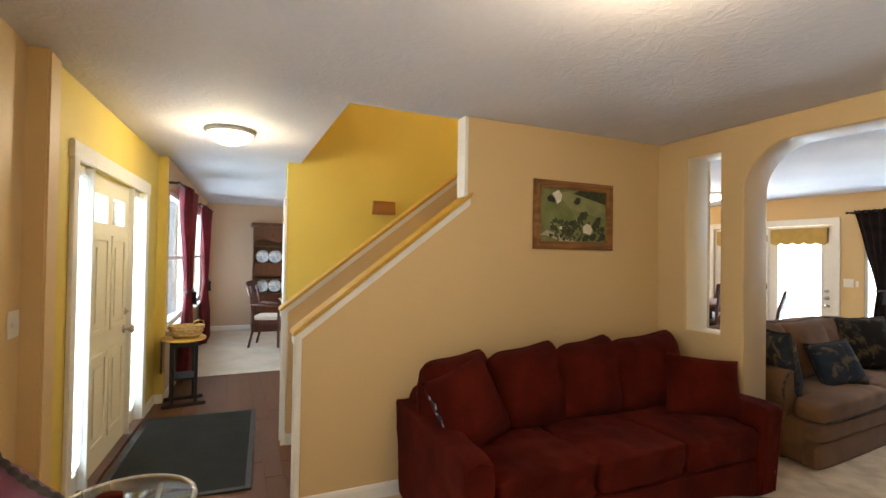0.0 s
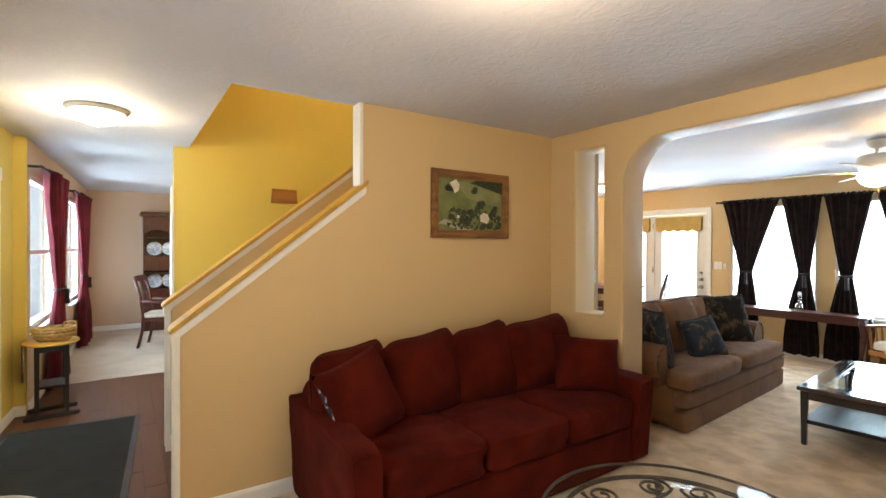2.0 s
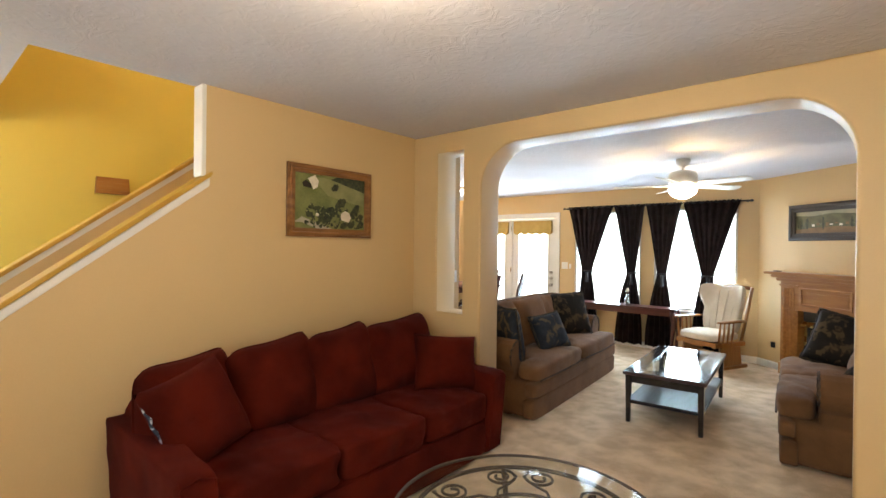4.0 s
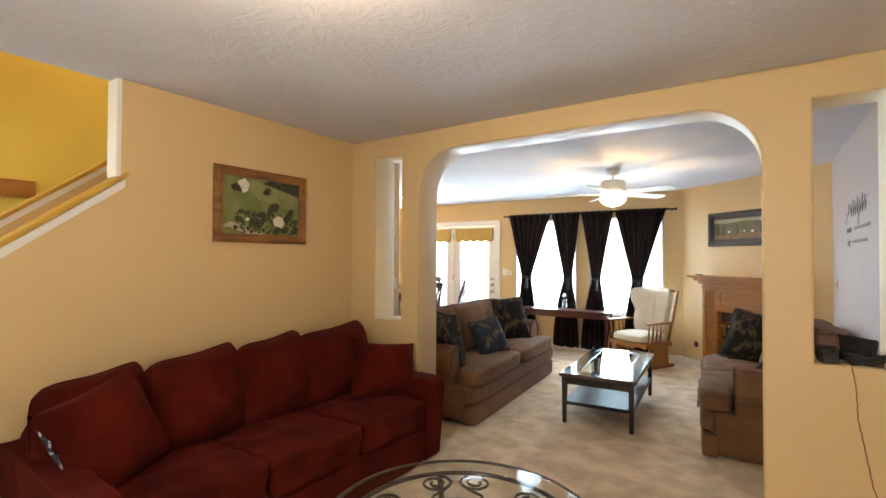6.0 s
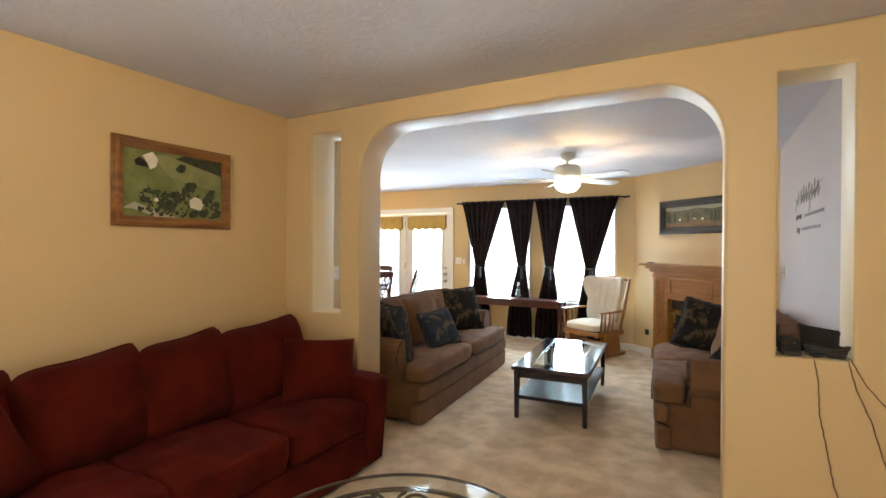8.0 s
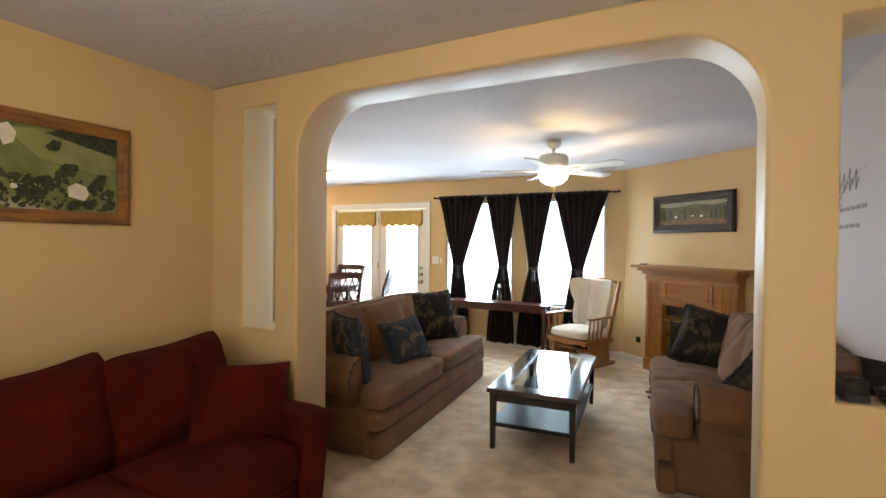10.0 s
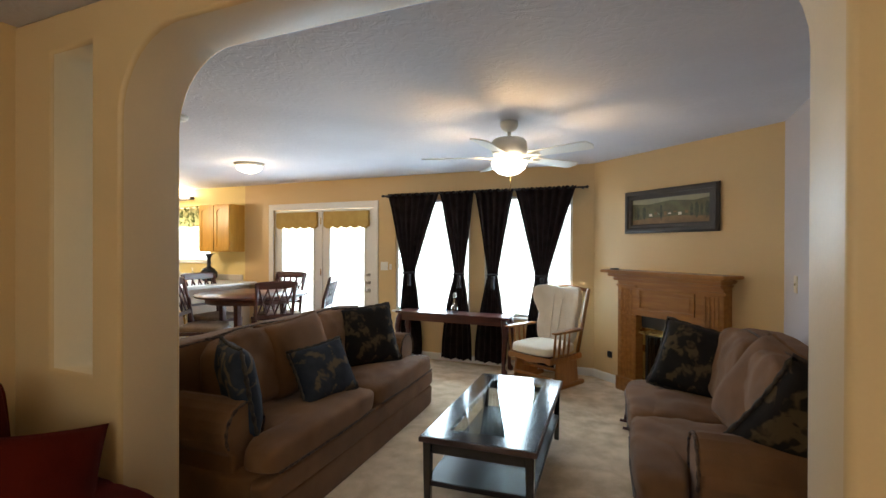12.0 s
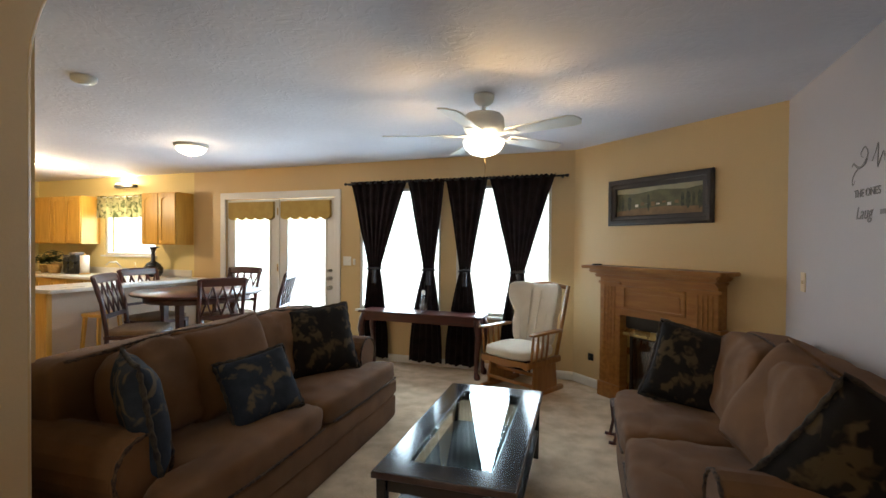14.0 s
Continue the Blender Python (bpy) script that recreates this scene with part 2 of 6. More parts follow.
TOP_GLASS = glass_mat("bevelled_table_glass", (0.94, 0.98, 0.97), 0.0, 0.90)
PATIO_GLASS = glass_mat("round_table_glass", (0.97, 0.985, 0.975), 0.06, 0.925, 0.12)
SHELF_GLASS = glass_mat("smoked_shelf_glass", (0.55, 0.6, 0.62), 0.02, 0.82)
PLATE_CERAMIC = mat("painted_china", (0.72, 0.72, 0.70), (0.30, 0.36, 0.50), rough=0.15, scale=22)
WICKER = mat("straw_wicker", (0.52, 0.34, 0.12), (0.36, 0.22, 0.07), rough=0.8, scale=40, fine=160, bump=0.9)
LAMINATE = mat("white_laminate", (0.72, 0.69, 0.63), (0.68, 0.65, 0.6), rough=0.3, scale=5)
PANEL = mat("peninsula_panel", (0.56, 0.44, 0.33), (0.53, 0.41, 0.31), rough=0.6, scale=3)
LEAF = mat("houseplant_leaf", (0.03, 0.07, 0.015), (0.06, 0.11, 0.03), rough=0.5, scale=30)
PLASTIC_W = mat("white_plastic", (0.78, 0.76, 0.70), (0.74, 0.72, 0.66), rough=0.35, scale=5)
ALMOND = mat("almond_plastic", (0.62, 0.47, 0.27), (0.58, 0.44, 0.25), rough=0.4, scale=5)
DECAL = mat("dark_vinyl_lettering", (0.16, 0.135, 0.12), (0.21, 0.18, 0.16), rough=0.6)
FAN_WHITE = mat("fan_white", (0.74, 0.71, 0.63), (0.70, 0.67, 0.60), rough=0.4, scale=6)
LAMP_GLASS = glow("lit_lamp_glass", (1.0, 0.86, 0.62), 5.0)
FAN_GLASS = glow("lit_fan_bowl", (1.0, 0.92, 0.80), 13.0)
OVERCAST = glow("overcast_sky_backdrop", (0.94, 0.97, 1.0), 3.2)
SPOT_GLASS = glow("lit_downlight", (1.0, 0.86, 0.6), 6.0)
FELT = mat("grey_upholstery", (0.20, 0.19, 0.20), (0.16, 0.15, 0.16), rough=0.95, scale=20)
CHAIR_TAN = mat("tan_seat_fabric", (0.24, 0.16, 0.10), (0.19, 0.12, 0.075), rough=0.9, scale=9, fine=200, bump=0.3)
CHAIR_SEAT = mat("striped_seat_fabric", (0.62, 0.55, 0.46), (0.45, 0.38, 0.32), rough=0.9, scale=9, stretch=(14, 1, 1))


# ---- mesh helpers ----
def add_to(bm, other):
    me = bpy.data.meshes.new("tmp")
    other.to_mesh(me)
    other.free()
    bm.from_mesh(me)
    bpy.data.meshes.remove(me)
    return bm


def join(*bms):
    first = bms[0]
    for b in bms[1:]:
        add_to(first, b)
    return first


def B(x0, x1, y0, y1, z0, z1, bev=0.004, seg=2):
    bm = bmesh.new()
    bmesh.ops.create_cube(bm, size=1)
    for v in bm.verts:
        v.co = Vector(((x0 + x1) / 2 + v.co.x * (x1 - x0), (y0 + y1) / 2 + v.co.y * (y1 - y0), (z0 + z1) / 2 + v.co.z * (z1 - z0)))
    if bev:
        bmesh.ops.bevel(bm, geom=bm.edges[:], offset=bev, segments=seg, affect="EDGES", clamp_overlap=True)
    return bm


def moved(bm, m):
    bmesh.ops.transform(bm, matrix=m, verts=bm.verts)
    return bm


def tapered(x, y, z0, z1, w0, w1, bev=0.003, lean=(0, 0)):
    """A square post from z0 (width w0) to z1 (width w1)."""
    bm = B(-0.5, 0.5, -0.5, 0.5, 0, 1, 0)
    for v in bm.verts:
        t = v.co.z
        w = w0 + (w1 - w0) * t
        v.co = Vector((x + v.co.x * w + lean[0] * (1 - t), y + v.co.y * w + lean[1] * (1 - t), z0 + (z1 - z0) * t))
    bmesh.ops.bevel(bm, geom=bm.edges[:], offset=bev, segments=2, affect="EDGES", clamp_overlap=True)
    return bm


def lathe(profile, n=28, m=None):
    bm = bmesh.new()
    rings = []
    for r, z in profile:
        rings.append([bm.verts.new((max(r, 0.0004) * math.cos(2 * math.pi * k / n), max(r, 0.0004) * math.sin(2 * math.pi * k / n), z)) for k in range(n)])
    for a, b in zip(rings, rings[1:]):
        for k in range(n):
            bm.faces.new((a[k], a[(k + 1) % n], b[(k + 1) % n], b[k]))
    bm.faces.new(rings[0][::-1])
    bm.faces.new(rings[-1])
    for f in bm.faces:
        f.smooth = True
    bmesh.ops.recalc_face_normals(bm, faces=bm.faces)
    return moved(bm, m) if m else bm


def tube(points, r, n=8, closed=False, taper=None):
    """A round bar along points; r is a number, or taper gives it point by point."""
    pts = [Vector(p) for p in points]
    bm = bmesh.new()
    rings = []
    count = len(pts)
    up = Vector((0.13, 0.21, 0.97)).normalized()
    for i, p in enumerate(pts):
        a = pts[(i - 1) % count] if closed or i > 0 else p
        b = pts[(i + 1) % count] if closed or i < count - 1 else p
        d = (b - a).normalized()
        s = d.cross(up)
        if s.length < 0.05:
            s = d.cross(Vector((1, 0, 0)))
        s.normalize()
        u = s.cross(d)
        rr = taper[i] if taper else r
        rings.append([bm.verts.new(p + rr * (math.cos(2 * math.pi * k / n) * s + math.sin(2 * math.pi * k / n) * u)) for k in range(n)])
    pairs = list(zip(rings, rings[1:])) + ([(rings[-1], rings[0])] if closed else [])
    for a, b in pairs:
        for k in range(n):
            f = bm.faces.new((a[k], a[(k + 1) % n], b[(k + 1) % n], b[k]))
            f.smooth = True
    if not closed:
        bm.faces.new(rings[0][::-1])
        bm.faces.new(rings[-1])
    bmesh.ops.recalc_face_normals(bm, faces=bm.faces)
    return bm


def arc(cx, cy, r, a0, a1, n=12, z=0.0):
    return [(cx + r * math.cos(radians(a0 + (a1 - a0) * k / n)), cy + r * math.sin(radians(a0 + (a1 - a0) * k / n)), z) for k in range(n + 1)]


def soft(sx, sy, sz, p=6.0, crown=0.0, wob=0.006, seed=0, n=12, at=(0, 0, 0), rot=None):
    """A stuffed block of full sizes sx, sy, sz with rounded edges, a crowned top and slight dents."""
    bm = bmesh.new()
    bmesh.ops.create_cube(bm, size=2)
    bmesh.ops.subdivide_edges(bm, edges=bm.edges[:], cuts=n, use_grid_fill=True)
    for v in bm.verts:
        c = v.co
        big = max(abs(c.x), abs(c.y), abs(c.z))
        k = big / (abs(c.x) ** p + abs(c.y) ** p + abs(c.z) ** p) ** (1 / p)
        q = c * k
        w = noise.noise(Vector((q.x * sx * 4 + seed * 7.1, q.y * sy * 4, q.z * sz * 4))) * wob
        w += noise.noise(Vector((q.x * sx * 11, q.y * sy * 11 + seed * 3.7, q.z * sz * 11))) * wob * 0.45
        z = q.z * sz / 2 + (crown * (1 - q.x * q.x) * (1 - q.y * q.y) if q.z > 0 else 0)
        v.co = Vector((q.x * (sx / 2 + w), q.y * (sy / 2 + w), z + w))
    for f in bm.faces:
        f.smooth = True
    m = Matrix.Translation(at) @ (rot if rot else Matrix())
    return moved(bm, m)


def pillow_mesh(w, h, t, n=18, seed=0, pinch=0.07):
    """A square throw pillow standing in its local XZ plane, base at z = 0."""
    bm = bmesh.new()
    sides = []
    for s in (-1, 1):
        grid = []
        for i in range(n + 1):
            row = []
            for j in range(n + 1):
                u, v = 2 * i / n - 1, 2 * j / n - 1
                fat = ((1 - u ** 4) * (1 - v ** 4)) ** 0.55
                x = u * w / 2 * (1 - pinch * (1 - v * v) * abs(u) ** 3)
                z = v * h / 2 * (1 - pinch * (1 - u * u) * abs(v) ** 3)
                d = noise.noise(Vector((u * 2 + seed * 3.3, v * 2, s * 2.0))) * 0.012
                row.append(bm.verts.new((x, s * (t / 2 * fat + d * fat), z + h / 2)))
            grid.append(row)
        for i in range(n):
            for j in range(n):
                f = bm.faces.new((grid[i][j], grid[i + 1][j], grid[i + 1][j + 1], grid[i][j + 1]))
                f.smooth = True
        sides.append(grid)
    bmesh.ops.remove_doubles(bm, verts=bm.verts, dist=0.0008)
    bmesh.ops.recalc_face_normals(bm, faces=bm.faces)
    return bm


def pillow_edge(w, h, pinch=0.07, n=14):
    pts = []
    for a, b in (((-1, -1), (1, -1)), ((1, -1), (1, 1)), ((1, 1), (-1, 1)), ((-1, 1), (-1, -1))):
        for k in range(n):
            t = k / n
            u, v = a[0] + (b[0] - a[0]) * t, a[1] + (b[1] - a[1]) * t
            x = u * w / 2 * (1 - pinch * (1 - v * v) * abs(u) ** 3)
            z = v * h / 2 * (1 - pinch * (1 - u * u) * abs(v) ** 3)
            pts.append((x, 0, z + h / 2))
    return pts


def plate(outline, holes, thick, bev=0.0, m=None):
    """A flat board with holes: outline and holes are rings of (x, y); it fills z 0 to thick."""
    cu = bpy.data.curves.new("plate", "CURVE")
    cu.dimensions, cu.fill_mode = "2D", "BOTH"
    cu.extrude, cu.bevel_depth, cu.bevel_resolution, cu.offset = thick / 2 - bev, bev, 2, -bev
    for ring in [outline, *holes]:
        sp = cu.splines.new("POLY")
        sp.points.add(len(ring) - 1)
        for q, c in zip(sp.points, ring):
            q.co = (c[0], c[1], 0, 1)
        sp.use_cyclic_u = True
    ob = bpy.data.objects.new("plate", cu)
    scene.collection.objects.link(ob)
    me = bpy.data.meshes.new_from_object(ob.evaluated_get(bpy.context.evaluated_depsgraph_get()))
    bpy.data.objects.remove(ob)
    bm = bmesh.new()
    bm.from_mesh(me)
    bpy.data.meshes.remove(me)
    bmesh.ops.translate(bm, verts=bm.verts, vec=(0, 0, thick / 2))
    bmesh.ops.remove_doubles(bm, verts=bm.verts, dist=0.0002)
    bmesh.ops.recalc_face_normals(bm, faces=bm.faces)
    return moved(bm, m) if m else bm


def rect(x0, x1, y0, y1):
    return [(x0, y0), (x1, y0), (x1, y1), (x0, y1)]


def axes(origin, x, y, z):
    return Matrix(((x[0], y[0], z[0], origin[0]), (x[1], y[1], z[1], origin[1]), (x[2], y[2], z[2], origin[2]), (0, 0, 0, 1)))


def text_mesh(words, size, thick=0.001):
    cu = bpy.data.curves.new("words", "FONT")
    cu.body, cu.size, cu.extrude = words, size, thick
    ob = bpy.data.objects.new("words", cu)
    scene.collection.objects.link(ob)
    me = bpy.data.meshes.new_from_object(ob.evaluated_get(bpy.context.evaluated_depsgraph_get()))
    bpy.data.objects.remove(ob)
    bm = bmesh.new()
    bm.from_mesh(me)
    bpy.data.meshes.remove(me)
    return bm


def part(name, bm, material, parent=None, label="", m=None):
    me = bpy.data.meshes.new(name)
    bm.to_mesh(me)
    bm.free()
    me.materials.append(material)
    ob = new(name, me)
    if parent:
        ob.parent = parent
    if m:
        ob.matrix_basis = m
    if label:
        ob["label"] = label
    return ob


def thing(name, label, category, m=None, group=""):
    ob = new(name)
    ob.empty_display_size = 0.1
    ob.matrix_basis = m if m else Matrix()
    return tagged(ob, label, category, group)


def structure(name, bm, material, label="", category=""):
    return tagged(part(name, bm, material), label, category, kind="structure")


# ---- plan ----
H = 2.44
YW = 4.51                      # inside face of the back wall
XR = 3.51                      # family room side wall
AX, AY, DIAG = 1.985, YW, -41.0  # corner chimney wall: start and direction
WALL_XZ = lambda y: axes((0, y, 0), (1, 0, 0), (0, 0, 1), (0, -1, 0))   # board upright along X, thickness towards -Y from y
WALL_YZ = lambda x: axes((x, 0, 0), (0, 1, 0), (0, 0, 1), (1, 0, 0))    # board upright along Y, thickness towards +X from x
FRONT = axes((0, -4.05, 0), (-math.cos(radians(3.7)), math.sin(radians(3.7)), 0), (0, 0, 1), (math.sin(radians(3.7)), math.cos(radians(3.7)), 0))
DINING = axes((0, -3.90, 0), (-math.cos(radians(2.2)), math.sin(radians(2.2)), 0), (0, 0, 1), (math.sin(radians(2.2)), math.cos(radians(2.2)), 0))
CHIMNEY = axes((AX, AY, 0), (math.cos(radians(DIAG)), math.sin(radians(DIAG)), 0), (0, 0, 1), (math.sin(radians(DIAG)), -math.cos(radians(DIAG)), 0))

# daylight in the openings
sky_panel("daylight_window", -0.075, YW + 0.12, 1.36, 1.09, 1.48, 0)
sky_panel("daylight_window", 1.20, YW + 0.12, 1.36, 1.09, 1.48, 0)
sky_panel("daylight_door", -2.30, YW + 0.12, 1.09, 0.60, 1.76, 0)
sky_panel("daylight_door", -1.43, YW + 0.12, 1.09, 0.60, 1.76, 0)
sky_panel("daylight_kitchen", -4.70, YW + 0.12, 1.62, 1.12, 0.80, 0)
for s0, s1, z0, z1 in ((0.42, 0.72, 0.12, 1.98), (1.72, 2.03, 0.12, 1.98), (0.84, 1.15, 1.68, 1.87), (1.25, 1.56, 1.68, 1.87)):
    c = FRONT @ Vector(((s0 + s1) / 2, (z0 + z1) / 2, -0.10))
    sky_panel("daylight_entry", *c, s1 - s0, z1 - z0, 180 - 3.7, 9.0)
for s0, s1 in ((2.75, 4.25), (5.0, 6.4)):
    c = DINING @ Vector(((s0 + s1) / 2, 1.42, -0.12))
    sky_panel("daylight_dining", *c, s1 - s0, 1.44, 180 - 2.2, 13.0)

# cool daylight through an unseen front window, added to fill the living room
sky_panel("daylight_living", 2.35, -4.22, 1.42, 1.7, 1.4, 180, 3.2, (0.84, 0.92, 1.0))

# bright overcast sky behind the windows
for name, bm_args in (("backdrop_back", (-9.5, 4.5, 5.9, 5.95, -0.4, 4.2, 0)), ("backdrop_front", (-9.5, 4.5, -5.6, -5.55, -0.4, 4.2, 0))):
    structure(name, B(*bm_args), OVERCAST, "plain bright overcast sky", "sky")

# lamps
LIVING_LAMP = (1.83, -2.06)
FOYER_LAMP = (-1.18, -3.24)
DINETTE_LAMP = (-1.72, 3.0)
FAN = (1.57, 2.40)
bulb("living_bulb", *LIVING_LAMP, H - 0.13, 29, 0.08)
bulb("foyer_bulb", *FOYER_LAMP, H - 0.14, 31, 0.08, (1.0, 0.82, 0.52))
bulb("dinette_bulb", *DINETTE_LAMP, H - 0.16, 16, 0.09)
bulb("fan_bulb", FAN[0], FAN[1], 2.105, 54, 0.03, (1.0, 0.68, 0.33))
bulb("kitchen_bulb", -4.72, 4.40, 2.33, 34, 0.05)
bulb("kitchen_bulb", -4.6, 3.2, H - 0.42, 100, 0.06)
# unseen lamp without a fixture, added to brighten the upper stairwell walls
bulb("stairwell_fill", -1.2, -0.8, 4.4, 48, 0.12)
# soft fill light added in mid-air for the dining room, no fixture there
bulb("dining_fill", -5.3, -1.7, 1.95, 22, 0.15, (1.0, 0.85, 0.66))

# ---- floors, ceilings ----
structure("floor_carpet", join(B(0.0, 3.75, -4.3, 0.0, -0.12, 0.0, 0), B(-6.9, 3.75, 0.0, 4.75, -0.12, 0.0, 0)), CARPET, "mottled beige cut-pile carpet with vacuum marks", "carpet")
structure("floor_dining", B(-7.4, -3.55, -4.2, 0.0, -0.12, 0.002, 0), CARPET_DINING, "pale beige dining room carpet", "carpet")
structure("floor_foyer", B(-3.55, 0.0, -4.2, 0.0, -0.12, -0.012, 0), SUBFLOOR, "dark subfloor under the wood planks", "floor")
ceil = plate(rect(-7.4, 3.8, -4.35, 4.75), [rect(-2.31, -0.095, -2.565, -0.1)], 0.14)
structure("ceiling", moved(ceil, Matrix.Translation((0, 0, H))), CEIL, "white ceiling with stomped drywall texture", "ceiling")
structure("ceiling_stairwell", B(-2.5, 0.1, -2.8, 0.2, 4.9, 5.0, 0), CEIL, "white stairwell ceiling", "ceiling")


# ---- walls ----
def ring_arch(x0, x1, top, r):
    pts = [(x0, 0.0)]
    pts += [(x0 + r - r * math.cos(radians(a)), top - r + r * math.sin(radians(a))) for a in range(0, 91, 9)]
    pts += [(x1 - r + r * math.sin(radians(a)), top - r + r * math.cos(radians(a))) for a in range(0, 91, 9)]
    return pts + [(x1, 0.0)]


ARCH = ring_arch(0.715, 2.925, 2.28, 0.32)
outline = [(-0.08, 0.0)] + ARCH + [(3.75, 0.0), (3.75, H), (-0.08, H)]
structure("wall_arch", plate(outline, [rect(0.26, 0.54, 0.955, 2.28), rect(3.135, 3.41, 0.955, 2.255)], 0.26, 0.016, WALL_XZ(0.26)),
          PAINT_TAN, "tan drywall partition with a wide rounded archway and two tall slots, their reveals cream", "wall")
# inner faces: the archway midway between tan and cream, the slots cream
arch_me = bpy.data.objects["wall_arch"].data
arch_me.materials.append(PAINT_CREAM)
arch_me.materials.append(REVEAL_TAN)
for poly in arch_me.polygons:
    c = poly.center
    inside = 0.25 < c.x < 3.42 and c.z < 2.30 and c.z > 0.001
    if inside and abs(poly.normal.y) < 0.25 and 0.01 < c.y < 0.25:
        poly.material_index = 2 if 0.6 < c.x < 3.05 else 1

CAP = lambda y: 1.045 + 0.775 * (y + 2.85)      # underside line of the sloped knee wall cap
knee = [(-2.85, 0), (0.05, 0), (0.05, H), (-1.78, H), (-1.78, CAP(-1.78)), (-2.85, CAP(-2.85))]
structure("wall_stair", plate(knee, [], 0.11, 0.004, WALL_YZ(-0.11)), PAINT_TAN, "tan stair wall stepping down to a sloped knee wall", "wall")
knee2 = [(-2.80, 0), (0, 0), (0, H), (-1.07, H), (-2.80, CAP(-2.80) - 0.0)]
structure("wall_stair_far", plate(knee2, [], 0.11, 0.004, WALL_YZ(-1.16)), PAINT_TAN, "tan sloped knee wall on the far side of the stairs", "wall")
structure("wall_hall", B(-2.42, -2.30, -2.69, 0.0, 0, 4.9, 0), PAINT_YELLOW, "golden yellow hall wall rising into the stairwell", "wall")
structure("wall_stairwell", join(B(-2.3, -0.0, -2.70, -2.56, H + 0.14, 4.9, 0), B(-0.10, 0.0, -2.56, 0.0, H + 0.14, 4.9, 0), B(-2.3, -0.0, 0.0, 0.12, H + 0.14, 4.9, 0)),
          PAINT_YELLOW, "golden yellow upper stairwell walls", "wall")
structure("wall_foyer_back", B(-3.55, -0.10, 0.0, 0.12, 0, H, 0), PAINT_YELLOW, "yellow wall closing the hall", "wall")

# back wall with windows, patio doors and kitchen window
holes = [rect(-0.62, 0.47, 0.62, 2.10), rect(0.655, 1.745, 0.62, 2.10), rect(-5.26, -4.14, 1.22, 2.02)]
back = [(-3.36, 0), (-2.76, 0), (-2.76, 2.03), (-0.97, 2.03), (-0.97, 0), (2.2, 0), (2.2, H), (-3.36, H)]
structure("wall_back", plate(back, holes[:2], 0.16, 0, WALL_XZ(YW + 0.16)), PAINT_TAN, "tan back wall with two tall windows and patio doors", "wall")
structure("wall_kitchen", plate(rect(-6.9, -3.36, 0, H), holes[2:], 0.16, 0, WALL_XZ(YW + 0.16)), PAINT_KITCHEN, "pale yellow kitchen wall", "wall")
L = (XR - AX) / math.cos(radians(DIAG))
structure("wall_chimney", plate([(-0.1, 0), (0.74, 0), (0.74, 0.78), (1.40, 0.78), (1.40, 0), (L + 0.1, 0), (L + 0.1, H), (-0.1, H)], [], 0.12, 0, CHIMNEY @ Matrix.Translation((0, 0, -0.12))),
          PAINT_TAN, "tan diagonal corner wall behind the fireplace", "wall")
structure("wall_side", B(XR, XR + 0.12, 0.26, AY + (XR - AX) * math.tan(radians(DIAG)) + 0.02, 0, H, 0), PAINT_GREIGE, "greige side wall with lettering", "wall")
structure("wall_living_side", B(3.75, 3.87, -4.3, 0.22, 0, H, 0), PAINT_TAN, "tan living room side wall", "wall")
structure("wall_living_front", join(plate(rect(0.06, 3.8, 0, H), [rect(1.5, 3.2, 0.72, 2.12)], 0.15, 0, WALL_XZ(-4.10)), B(-0.10, 0.06, -4.25, -4.01, 0, H, 0.01)), PAINT_TAN, "tan living room front wall", "wall")
structure("wall_entry", plate([(0.05, 0), (0.40, 0), (0.40, 2.0), (2.06, 2.0), (2.06, 0), (2.62, 0), (2.62, H), (0.05, H)], [], 0.16, 0, FRONT @ Matrix.Translation((0, 0, -0.16))),
          PAINT_YELLOW, "yellow entry wall around the front door", "wall")
structure("wall_dining_front", plate([(2.60, 0), (7.3, 0), (7.3, H), (2.60, H)], [rect(2.75, 4.25, 0.70, 2.14), rect(5.0, 6.4, 0.70, 2.14)], 0.16, 0, DINING @ Matrix.Translation((0, 0, -0.16))),
          PAINT_ROSE, "beige dining room front wall with two windows", "wall")
structure("wall_jog", B(-2.63, -2.57, -4.2, -3.795, 0, H, 0.01), PAINT_YELLOW, "yellow return wall beside the front door", "wall")
structure("wall_dining_end", B(-7.35, -7.22, -4.0, 0.0, 0, H, 0), PAINT_ROSE, "beige dining room end wall", "wall")
structure("wall_dining_side", B(-7.3, -3.55, 0.0, 0.12, 0, H, 0), PAINT_ROSE, "beige dining room side wall", "wall")
structure("wall_kitchen_side", B(-7.0, -6.9, 0.0, 4.7, 0, H, 0), PAINT_KITCHEN, "pale yellow kitchen side wall", "wall")
structure("wall_return", B(-0.14, -0.03, 0.256, 0.68, 0, H, 0.008), PAINT_TAN, "short tan return wall behind the slot", "wall")
structure("wall_family_back", B(-6.9, -0.05, 0.12, 0.256, 0, H, 0), PAINT_TAN, "tan wall behind the dinette", "wall")


